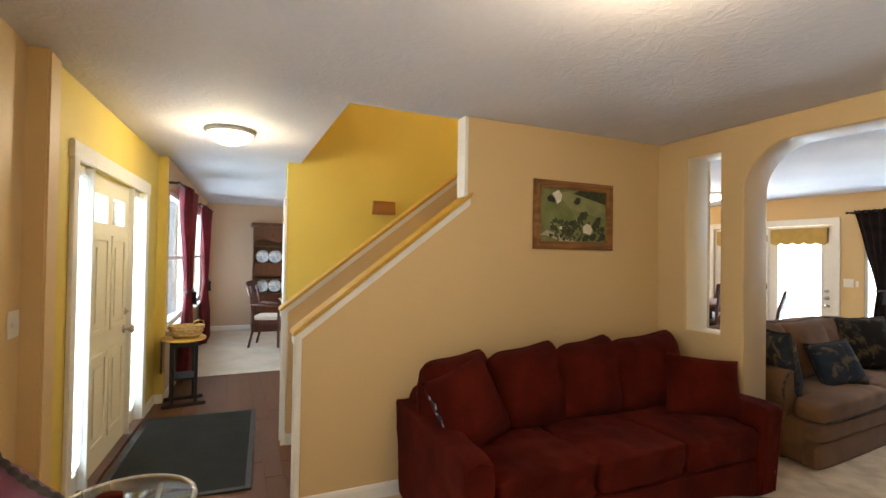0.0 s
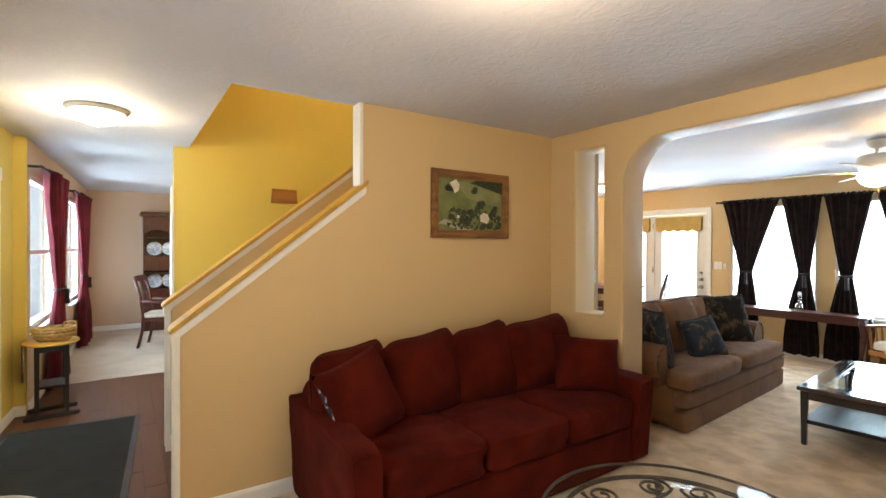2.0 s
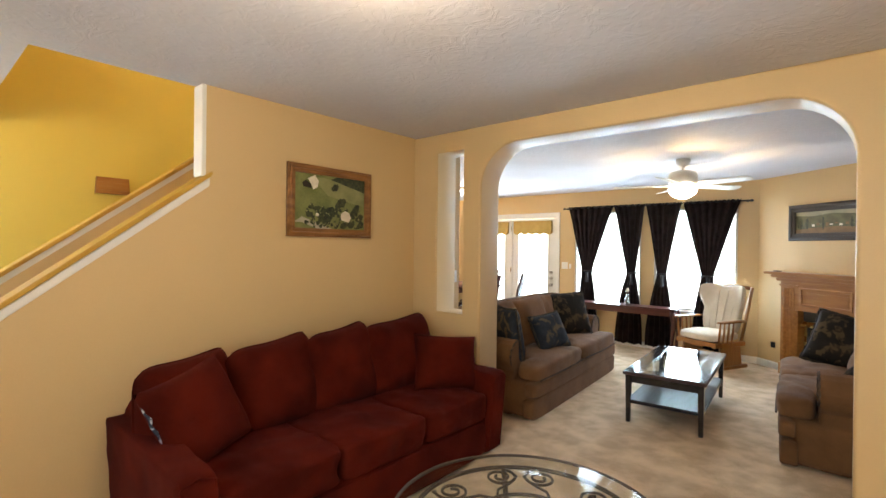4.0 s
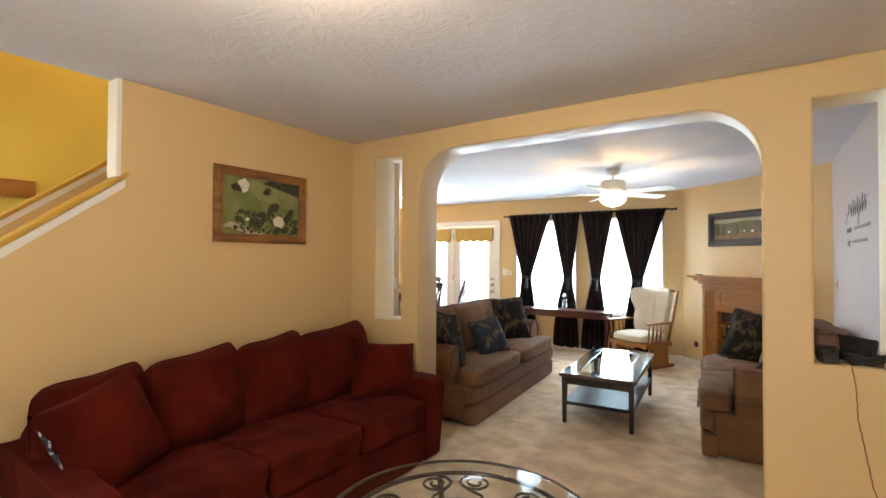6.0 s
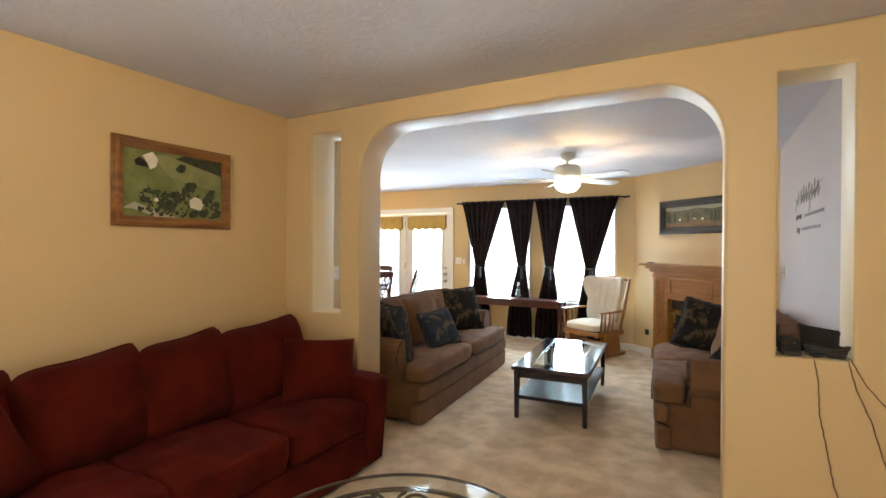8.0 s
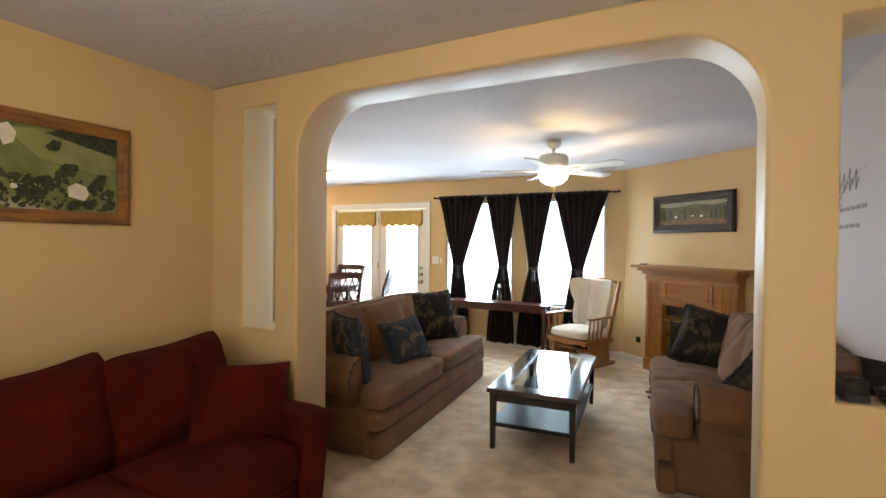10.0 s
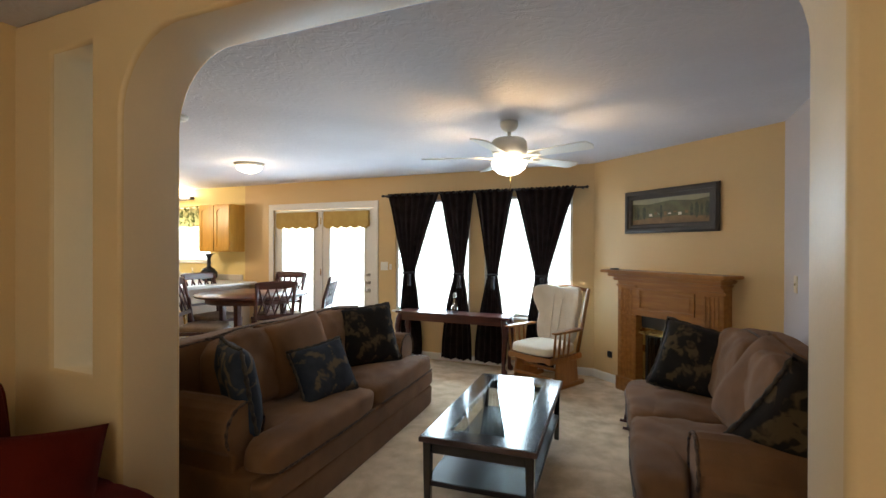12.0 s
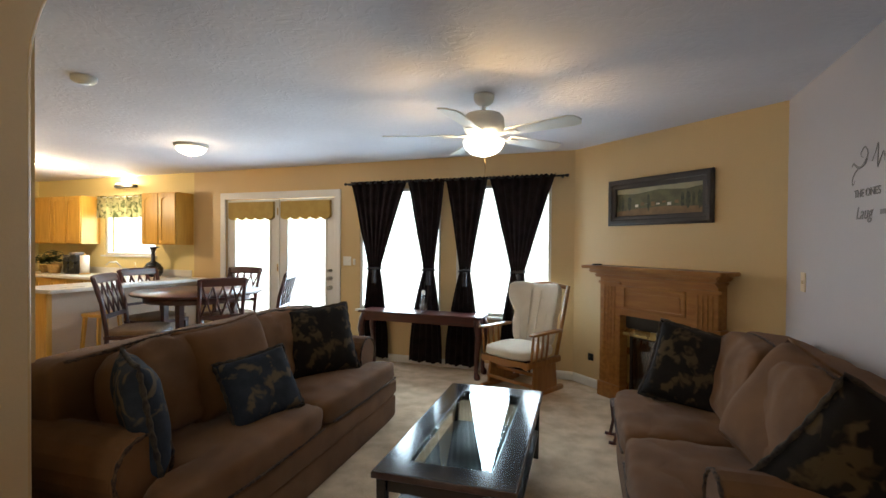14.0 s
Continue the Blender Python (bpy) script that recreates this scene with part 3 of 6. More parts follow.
def baseboard(x0, y0, x1, y1, side):
    """A moulded skirting from one end to the other; side +1 sticks out to the left of the way."""
    d = Vector((x1 - x0, y1 - y0, 0))
    n = Vector((-d.y, d.x, 0)).normalized() * side
    prof = [(0, 0), (0.014, 0), (0.014, 0.068), (0.009, 0.082), (0.004, 0.088), (0, 0.088)]
    bm = bmesh.new()
    a = [bm.verts.new(Vector((x0, y0, 0)) + n * p + Vector((0, 0, q))) for p, q in prof]
    b = [bm.verts.new(Vector((x1, y1, 0)) + n * p + Vector((0, 0, q))) for p, q in prof]
    for k in range(len(prof)):
        j = (k + 1) % len(prof)
        bm.faces.new((a[k], a[j], b[j], b[k]))
    bm.faces.new(a[::-1])
    bm.faces.new(b)
    bmesh.ops.recalc_face_normals(bm, faces=bm.faces)
    return structure("baseboard", bm, WHITE, "white moulded baseboard", "baseboard")


fp = CHIMNEY.to_3x3()
c0, c1, c2, c3 = (CHIMNEY @ Vector((s, 0, 0)) for s in (0, 0.46, 1.66, L))
for run in ((0.0, -2.85, 0.0, 0.0, -1), (0.0, 0.0, 0.72, 0.0, -1), (2.925, 0.0, 3.75, 0.0, -1), (-0.89, YW, 1.98, YW, -1), (-3.36, YW, -2.84, YW, -1),
            (c0.x, c0.y, c1.x, c1.y, -1), (c2.x, c2.y, c3.x, c3.y, -1), (XR, c3.y, XR, 0.26, -1), (-2.30, -2.69, -2.30, 0.0, -1), (-7.22, -3.6, -7.22, 0.0, -1),
            (0.06, -4.10, 3.75, -4.10, 1), (-2.57, -4.0, -2.57, -3.80, -1), (-2.06, -3.915, -2.57, -3.885, -1), (-2.60, -3.797, -7.22, -3.62, -1), (-0.11, -2.85, 0.0, -2.85, -1),
            (-1.05, -2.80, -1.05, -2.2, -1), (-1.16, -2.80, -1.05, -2.80, -1)):
    baseboard(*run)

# sloped oak caps with white moulding on the knee walls
for name, xa, xb, ya, yb in (("handrail_cap", -0.135, 0.03, -2.89, -1.745), ("handrail_cap", -1.185, -1.03, -2.86, -1.07)):
    cap = thing(name, "golden oak cap over white moulding along the sloped stair wall", "stair rail")
    cap["kind"] = "structure"
    for nm, dz0, dz1, inset, material in (("cap_board", 0.0, 0.028, 0.0, RAILWOOD), ("moulding", -0.055, 0.0, 0.018, WHITE)):
        bm = B(xa + inset, xb - inset, ya + inset * 0.5, yb - inset * 0.5, dz0, dz1, 0.006)
        for v in bm.verts:
            v.co.z += CAP(v.co.y)
        part(nm, bm, material, cap)
    for x in (xa + 0.014, xb - 0.034):
        part("end_trim", B(x, x + 0.02, ya + 0.02, ya + 0.052, 0.0, CAP(ya + 0.05) - 0.05, 0.003), WHITE, cap)
structure("trim_stair_edge", B(-0.115, 0.004, -1.80, -1.775, CAP(-1.79) + 0.03, H, 0.003), WHITE, "white corner edge of the stair wall", "trim")

# carpeted stairs between the knee walls
stairs = thing("staircase", "carpeted stairs climbing between two knee walls", "stairs")
stairs["kind"] = "structure"
for k in range(12):
    part("step", B(-1.05, -0.11, -2.74 + 0.245 * k, -2.74 + 0.245 * (k + 1), 0.0, 0.188 * (k + 1), 0.01), CARPET_DINING, stairs)

# cased opening with hinges at the end of the hall wall
casing = thing("door_1", "white cased doorway edge with brass hinges", "door casing")
casing["kind"] = "structure"
part("casing", B(-2.45, -2.285, -2.715, -2.69, 0, 2.06, 0.003), WHITE, casing)
for z in (0.25, 1.05, 1.85):
    part("hinge", B(-2.40, -2.385, -2.722, -2.714, z - 0.045, z + 0.045, 0.002), BRASS, casing)

# ---- front door unit ----
unit = thing("front_door", "cream six-panel front door with two glazed sidelights, closed", "door", FRONT)
unit["kind"] = "structure"
for s0, s1, z0, z1 in ((0.34, 0.42, 0, 2.07), (2.04, 2.14, 0, 2.07)):
    part("casing", B(s0, s1, z0, z1, -0.001, 0.022, 0.004), WHITE, unit)
part("casing", B(0.32, 2.16, 2.0, 2.10, -0.001, 0.026, 0.004), WHITE, unit)
for s0, s1 in ((0.40, 0.43), (0.715, 0.745), (1.67, 1.705), (2.035, 2.06)):
    part("mullion", B(s0, s1, 0, 2.0, -0.13, 0.004, 0.003), WHITE, unit)
part("threshold", B(0.40, 2.06, 0.0, 0.03, -0.14, 0.03, 0.004), CHERRY, unit)
leaf = plate(rect(0.747, 1.668, 0.03, 1.995), [rect(0.84, 1.15, 1.68, 1.87), rect(1.25, 1.56, 1.68, 1.87)], 0.045, 0.002, Matrix.Translation((0, 0, -0.075)))
leaf_ob = part("leaf", leaf, DOOR_WHITE, unit)
for s0, s1, z0, z1 in ((0.84, 1.15, 0.95, 1.58), (1.25, 1.56, 0.95, 1.58), (0.84, 1.15, 0.20, 0.78), (1.25, 1.56, 0.20, 0.78)):
    frame_ring = plate(rect(s0 - 0.02, s1 + 0.02, z0 - 0.02, z1 + 0.02), [rect(s0 + 0.02, s1 - 0.02, z0 + 0.02, z1 - 0.02)], 0.012, 0.004, Matrix.Translation((0, 0, -0.032)))
    part("panel", join(frame_ring, B(s0 + 0.06, s1 - 0.06, z0 + 0.06, z1 - 0.06, -0.034, -0.022, 0.006)), DOOR_WHITE, leaf_ob)
for s0, s1 in ((0.84, 1.15), (1.25, 1.56)):
    part("pane", B(s0, s1, 1.68, 1.87, -0.06, -0.056, 0), GLASS, leaf_ob).visible_shadow = False
part("knob", lathe([(0.0, 0.0), (0.032, 0.0), (0.032, 0.008), (0.012, 0.012), (0.012, 0.035), (0.026, 0.045), (0.031, 0.06), (0.024, 0.075), (0.0, 0.08)], 20, Matrix.Translation((1.60, 0.88, -0.03))), NICKEL, leaf_ob)
part("deadbolt", lathe([(0.0, 0.0), (0.03, 0.0), (0.03, 0.012), (0.014, 0.018), (0.012, 0.03), (0.0, 0.03)], 20, Matrix.Translation((1.60, 1.02, -0.03))), NICKEL, leaf_ob)
for z in (0.25, 1.0, 1.8):
    part("hinge", B(0.741, 0.755, z - 0.05, z + 0.05, -0.032, -0.022, 0.002), BRASS, leaf_ob)
for s0, s1 in ((0.43, 0.715), (1.705, 2.035)):
    part("sidelight_sash", plate(rect(s0, s1, 0.03, 2.0), [rect(s0 + 0.04, s1 - 0.04, 0.14, 1.94)], 0.04, 0.003, Matrix.Translation((0, 0, -0.08))), WHITE, unit)
    part("sidelight_pane", B(s0 + 0.04, s1 - 0.04, 0.14, 1.94, -0.062, -0.058, 0), GLASS, unit).visible_shadow = False
    part("curtain_rod", tube([(s0 + 0.01, 1.93, -0.02), (s1 - 0.01, 1.93, -0.02)], 0.006), WHITE, unit)
    sheet = bmesh.new()
    cols, rows_n = 20, 24
    grid = [[None] * (rows_n + 1) for _ in range(cols + 1)]
    for i in range(cols + 1):
        for j in range(rows_n + 1):
            u, v = i / cols * 2 - 1, j / rows_n
            half = (s1 - s0) / 2 - 0.025
            narrow = 1 - 0.10 * math.sin(math.pi * v)
            low = 0.20 + 0.10 * abs(u) ** 4 * 1.0
            grid[i][j] = sheet.verts.new(((s0 + s1) / 2 + u * half * narrow, 1.95 + (low - 1.95) * v, -0.018 + 0.008 * math.sin(u * 14)))
    for i in range(cols):
        for j in range(rows_n):
            sheet.faces.new((grid[i][j], grid[i + 1][j], grid[i + 1][j + 1], grid[i][j + 1])).smooth = True
    bmesh.ops.solidify(sheet, geom=sheet.faces[:], thickness=0.0015)
    part("sheer_panel", sheet, SHEER, unit, "white gathered sheer curtain")


# ---- windows ----
def window(name, x0, x1, z0, z1, m, label, panes=((0, 1),), rail=True, sill=True):
    """A white sash window; local x along the wall, local y up, local z out of the wall into the room."""
    w = thing(name, label, "window", m)
    w["kind"] = "structure"
    f = 0.035
    part("window_frame", plate(rect(x0, x1, z0, z1), [rect(x0 + f, x1 - f, z0 + f, z1 - f)], 0.07, 0.003, Matrix.Translation((0, 0, -0.10))), WHITE, w)
    mid = (z0 + z1) / 2
    if rail:
        part("meeting_rail", B(x0 + f, x1 - f, mid - 0.02, mid + 0.02, -0.085, -0.045, 0.003), WHITE, w)
        part("pane", B(x0 + f, x1 - f, z0 + f, mid - 0.02, -0.066, -0.062, 0), GLASS, w).visible_shadow = False
        part("pane", B(x0 + f, x1 - f, mid + 0.02, z1 - f, -0.070, -0.066, 0), GLASS, w).visible_shadow = False
    else:
        part("pane", B(x0 + f, x1 - f, z0 + f, z1 - f, -0.066, -0.062, 0), GLASS, w).visible_shadow = False
    if sill:
        part("window_sill", B(x0 - 0.03, x1 + 0.03, z0 - 0.028, z0 - 0.001, -0.03, 0.05, 0.006), WHITE, w)
    return w


BACKM = axes((0, YW, 0), (1, 0, 0), (0, 0, 1), (0, -1, 0))
window("window_1", -0.62, 0.47, 0.62, 2.10, BACKM, "white-framed window with bright overcast daylight", rail=False)
window("window_2", 0.655, 1.745, 0.62, 2.10, BACKM, "white-framed window with bright overcast daylight", rail=False)
window("window_3", -5.26, -4.14, 1.22, 2.02, BACKM, "kitchen window over the sink", rail=False)
window("window_4", 2.75, 4.25, 0.70, 2.14, DINING, "tall dining room window")
LIVM = axes((0, -4.10, 0), (-1, 0, 0), (0, 0, 1), (0, 1, 0))
# never in view; added to go with the daylight_living panel
window("window_6", -3.2, -1.5, 0.72, 2.12, LIVM, "wide unseen living room window in the front wall, added for daylight")
window("window_5", 5.0, 6.4, 0.70, 2.14, DINING, "tall dining room window")

# ---- patio doors ----
patio = thing("patio_door", "white double patio doors with full-length glass, closed", "door", BACKM)
patio["kind"] = "structure"
part("casing", plate([(-2.85, 0), (-2.76, 0), (-2.76, 2.03), (-0.97, 2.03), (-0.97, 0), (-0.885, 0), (-0.885, 2.12), (-2.85, 2.12)], [], 0.022, 0.005, Matrix.Translation((0, 0, 0.0005))), WHITE, patio)
for x0, x1 in ((-2.755, -1.868), (-1.862, -0.975)):
    lf = part("door_leaf", plate(rect(x0, x1, 0.02, 2.02), [rect(x0 + 0.145, x1 - 0.145, 0.22, 1.90)], 0.045, 0.003, Matrix.Translation((0, 0, -0.06))), WHITE, patio)
    part("glazing_bead", plate(rect(x0 + 0.125, x1 - 0.125, 0.20, 1.92), [rect(x0 + 0.15, x1 - 0.15, 0.225, 1.895)], 0.012, 0.004, Matrix.Translation((0, 0, -0.017))), WHITE, lf)
    part("pane", B(x0 + 0.145, x1 - 0.145, 0.22, 1.90, -0.042, -0.038, 0), GLASS, lf).visible_shadow = False
    # scalloped fabric valance over the glass
    n = 5
    xs0, xs1 = x0 + 0.06, x1 - 0.06
    bot = []
    for k in range(n):
        a, b = xs0 + (xs1 - xs0) * k / n, xs0 + (xs1 - xs0) * (k + 1) / n
        for q in range(9):
            t = q / 9
            bot.append((a + (b - a) * t, 1.775 - 0.035 * math.sin(math.pi * t)))
    bot.append((xs1, 1.775))
    part("valance", plate(bot + [(xs1, 1.985), (xs0, 1.985)], [], 0.05, 0.004, Matrix.Translation((0, 0, -0.014))), VALANCE, lf, "scalloped mustard fabric valance")
part("astragal", B(-1.885, -1.845, 0.02, 2.02, -0.016, 0.006, 0.003), WHITE, patio)
for z, r in ((0.86, 0.030), (0.98, 0.028), (1.08, 0.022)):
    part("lock_knob", lathe([(0, 0), (r, 0), (r, 0.01), (r * 0.45, 0.015), (r * 0.5, 0.035), (r * 0.95, 0.045), (r * 0.8, 0.065), (0, 0.066)], 18, Matrix.Translation((-1.045, z, -0.015))), NICKEL, patio)
for z in (0.25, 1.1, 1.85):
    part("hinge", B(-1.875, -1.860, z - 0.05, z + 0.05, 0.004, 0.012, 0.002), BRASS, patio)


# ---- curtains ----
def drape(top, waist, foot, zt, zw, zf, folds, depth, seed=0):
    """A gathered panel in local XZ: (x0, x1) at top, waist and foot, tied at zw."""
    bm = bmesh.new()
    nu, nv = folds * 8, 40
    cols = []
    for i in range(nu + 1):
        col = []
        u = i / nu
        for j in range(nv + 1):
            z = zt + (zf - zt) * j / nv
            if z > zw:
                t = min(1.0, max(0.0, (zt - z) / (zt - zw)))
                e = t ** 0.92
                x0, x1 = (a + (b - a) * e for a, b in zip(top, waist))
                squeeze = 1 - 0.55 * e
            else:
                t = min(1.0, max(0.0, (zw - z) / (zw - zf)))
                e = 1 - (1 - t) ** 1.8
                x0, x1 = (a + (b - a) * e for a, b in zip(waist, foot))
                squeeze = 0.45 + 0.55 * e
            sway = 0.10 * noise.noise(Vector((u * 2.2, z * 1.3, seed * 5.0)))
            ph = u * folds * 2 * math.pi + sway * 9
            y = depth * squeeze * math.sin(ph) + 0.02 * noise.noise(Vector((u * 6, z * 2, seed)))
            y += 0.022 * math.sin(u * folds * 4 * math.pi) * math.exp(-((zt - z) / 0.05) ** 2)
            zz = z + (0.012 * math.sin(u * folds * 4 * math.pi + 1) if j == 0 else 0) + (0.010 * math.sin(ph * 0.5) if j == nv else 0)
            col.append(bm.verts.new((x0 + (x1 - x0) * u, y, zz)))
        cols.append(col)
    for i in range(nu):
        for j in range(nv):
            bm.faces.new((cols[i][j], cols[i + 1][j], cols[i + 1][j + 1], cols[i][j + 1])).smooth = True
    bmesh.ops.solidify(bm, geom=bm.faces[:], thickness=0.004)
    return bm


def curtain(name, m, fabric, label, group, top, waist, foot, zt, zw, zf, folds=6, depth=0.028, seed=0):
    c = thing(name, label, "curtain", m, group)
    part("drape", drape(top, waist, foot, zt, zw, zf, folds, depth, seed), fabric, c)
    wx, ww = (waist[0] + waist[1]) / 2, (waist[1] - waist[0]) / 2 + 0.006
    band = [(wx + ww * math.cos(a), 0.045 * math.sin(a), zw + 0.01 * math.cos(a + 1)) for a in np.linspace(0, 2 * math.pi, 17)[:-1]]
    part("tieback", tube(band, 0.013, 8, True), TIE, c, "satin tieback")
    part("tassel", lathe([(0.0, 0.0), (0.022, 0.0), (0.026, -0.02), (0.020, -0.06), (0.028, -0.15), (0.03, -0.16), (0.0, -0.16)][::-1], 10, Matrix.Translation((wx + ww * 0.3, -0.058, zw - 0.01))), TIE, c)
    return c


CY = pose(0, YW - 0.085, 0)
for k, (tp, ws, ft, zf) in enumerate((((-0.69, 0.07), (-0.445, -0.275), (-0.53, -0.17), 0.05), ((0.075, 0.55), (0.285, 0.42), (0.11, 0.53), 0.05),
                                      ((0.56, 1.06), (0.735, 0.86), (0.57, 0.97), 0.05), ((1.07, 1.80), (1.325, 1.47), (1.20, 1.55), 0.05))):
    curtain("curtain", CY, CURTAIN_DARK, "dark chocolate rod-pocket curtain tied back at the waist", "curtains at the back windows", tp, ws, ft, 2.185, 1.13, zf, 7 if k in (0, 3) else 5, 0.026, k)
rod = thing("curtain_rod", "dark bronze curtain rod with plain ends", "curtain rod", CY)
part("rod", tube([(-0.76, 0, 2.165), (0.5, 0, 2.168), (1.90, 0, 2.165)], 0.011), BLACK, rod)
for x in (-0.77, 1.91):
    part("finial", lathe([(0, -0.02), (0.016, -0.01), (0.018, 0.01), (0.008, 0.022), (0, 0.025)], 12, Matrix.Translation((x, 0, 2.165)) @ pose(0, 0, 0, 0, 90, 0)), BLACK, rod)
for x in (-0.73, 0.55, 1.86):
    part("bracket", B(x - 0.01, x + 0.01, 0.0, 0.085, 2.15, 2.168, 0.002), BLACK, rod)

DC = DINING @ axes((0, 0, 0.09), (1, 0, 0), (0, 0, -1), (0, 1, 0))
for k, (tp, ws, ft) in enumerate((((3.05, 3.95), (3.55, 3.85), (3.25, 3.98)), ((5.35, 6.35), (5.8, 6.15), (5.5, 6.4)))):
    curtain("curtain", DC, CURTAIN_RED, "burgundy floor-length curtain tied back beside a bright window", "dining room curtains", tp, ws, ft, 2.22, 1.02, 0.03, 6, 0.06, k + 5)
for x0, x1 in ((2.66, 4.35), (4.9, 6.5)):
    rod = thing("curtain_rod", "dark dining curtain rod", "curtain rod", DC)
    part("rod", tube([(x0, 0, 2.2), (x1, 0, 2.2)], 0.012), BLACK, rod)
    for x in (x0, x1):
        part("bracket", B(x - 0.012, x + 0.012, -0.0, 0.09, 2.18, 2.205, 0.002), BLACK, rod)


# ---- ceiling lamps, fan ----
def dome_lamp(x, y, r, label):
    la = thing("ceiling_lamp", label, "ceiling lamp", pose(x, y, H), "flush ceiling lamps")
    part("base_ring", lathe([(0, 0), (r * 1.10, 0), (r * 1.10, -0.012), (r * 1.02, -0.028), (r * 0.9, -0.034), (0, -0.034)], 36), FAN_WHITE, la)
    g = part("glass_bowl", lathe([(r * 0.97, -0.030), (r * 0.93, -0.055), (r * 0.76, -0.082), (r * 0.42, -0.104), (0.0, -0.112)], 36), LAMP_GLASS, la, "lit frosted glass bowl")
    g.visible_shadow = False
    part("finial", lathe([(0, -0.110), (0.009, -0.112), (0.010, -0.121), (0, -0.128)][::-1], 12), NICKEL, la)
    return la


dome_lamp(*LIVING_LAMP, 0.19, "flush ceiling lamp with a lit frosted bowl")
dome_lamp(*FOYER_LAMP, 0.17, "flush foyer lamp with a lit frosted bowl")
dome_lamp(*DINETTE_LAMP, 0.15, "flush dinette lamp with a lit frosted bowl")

fan = thing("ceiling_fan", "white five-blade ceiling fan with a lit glass bowl", "ceiling fan", pose(FAN[0], FAN[1], 0.05))
part("canopy", lathe([(0, H - 0.05), (0.068, H - 0.05), (0.07, H - 0.07), (0.06, H - 0.10), (0.03, H - 0.125), (0, H - 0.126)][::-1], 28), FAN_WHITE, fan)
part("downrod", lathe([(0.013, 2.25), (0.013, H - 0.12)], 14), FAN_WHITE, fan)
part("motor", lathe([(0, 2.275), (0.05, 2.273), (0.115, 2.258), (0.135, 2.235), (0.14, 2.175), (0.125, 2.14), (0.10, 2.118), (0, 2.116)][::-1], 36), FAN_WHITE, fan)
part("switch_housing", lathe([(0, 2.1155), (0.032, 2.1155), (0.030, 2.095), (0.022, 2.083), (0, 2.08)][::-1], 28), FAN_WHITE, fan)
part("glass_bowl", lathe([(0, 1.978), (0.03, 1.980), (0.08, 1.996), (0.118, 2.026), (0.136, 2.062), (0.136, 2.080), (0.128, 2.086), (0.122, 2.082), (0.128, 2.062), (0.110, 2.030), (0.075, 2.003), (0.03, 1.988), (0, 1.986)], 36), FAN_GLASS, fan, "lit alabaster glass bowl")
part("pull_chain", tube([(0.01, 0, 1.98), (0.012, 0, 1.90), (0.010, 0, 1.86)], 0.0025, 6), BRASS, fan)
for k in range(5):
    a = radians(52 + 72 * k)
    rot = Matrix.Rotation(a, 4, "Z")
    iron = join(moved(B(0.10, 0.24, -0.018, 0.018, -0.004, 0.004, 0.002), Matrix()), B(0.20, 0.27, -0.04, 0.04, -0.003, 0.005, 0.002))
    part("blade_iron", moved(iron, rot @ Matrix.Translation((0, 0, 2.112))), FAN_WHITE, fan)
    prof = [(0.20, -0.050), (0.62, -0.068), (0.668, -0.056), (0.69, 0.0), (0.668, 0.056), (0.62, 0.068), (0.20, 0.050)]
    blade = plate(prof, [], 0.008, 0.002)
    part("blade", moved(blade, rot @ Matrix.Translation((0, 0, 2.114)) @ Matrix.Rotation(radians(-12), 4, "X")), FAN_WHITE, fan)

smoke = thing("smoke_detector", "round white smoke detector on the ceiling", "smoke detector", pose(-0.64, 1.27, H))
part("case", lathe([(0, 0), (0.068, 0), (0.068, -0.02), (0.055, -0.034), (0, -0.036)][::-1], 28), PLASTIC_W, smoke)
part("grille", lathe([(0, -0.036), (0.03, -0.036), (0.028, -0.041), (0, -0.042)][::-1], 20), PLASTIC_W, smoke)


# ---- wall plates ----
def wall_plate(m, w, h, material, label, toggles=1, dark=False):
    pl = thing("light_switch" if not dark else "outlet", label, "switch" if not dark else "outlet", m)
    part("plate", B(-w / 2, w / 2, -h / 2, h / 2, 0, 0.006, 0.002), material, pl)
    for k in range(toggles):
        x = (k - (toggles - 1) / 2) * 0.046
        part("toggle", B(x - 0.005, x + 0.005, -0.012, 0.012, 0.005, 0.014, 0.002), material, pl)
    return pl


wall_plate(axes((0.14, -4.099, 1.16), (-1, 0, 0), (0, 0, 1), (0, 1, 0)), 0.12, 0.12, PLASTIC_W, "white double light switch beside the entry", 2)
wall_plate(BACKM @ Matrix.Translation((-0.79, 1.21, 0.0005)), 0.115, 0.115, PLASTIC_W, "white double light switch beside the patio doors", 2)
wall_plate(BACKM @ Matrix.Translation((-0.69, 1.20, 0.0005)), 0.035, 0.08, PLASTIC_W, "small white wall button", 1)
wall_plate(CHIMNEY @ Matrix.Translation((0.25, 0.30, 0.0005)), 0.07, 0.07, BLACK, "small dark outlet low on the wall", 1, True)
wall_plate(axes((XR - 0.0005, 2.86, 1.22), (0, -1, 0), (0, 0, 1), (-1, 0, 0)), 0.075, 0.12, ALMOND, "almond light switch on the side wall", 1)
wall_plate(axes((-0.0295, 0.60, 1.21), (0, 1, 0), (0, 0, 1), (1, 0, 0)), 0.07, 0.115, PLASTIC_W, "white light switch on the return wall", 1)
chime = thing("door_chime", "small wooden door chime box on the yellow wall", "door chime", axes((-2.30, -1.66, 2.02), (0, 1, 0), (0, 0, 1), (1, 0, 0)))
part("box", plate([(-0.135, -0.075), (0.135, -0.075), (0.125, 0.075), (-0.125, 0.075)], [], 0.05, 0.006), OAK_X, chime)
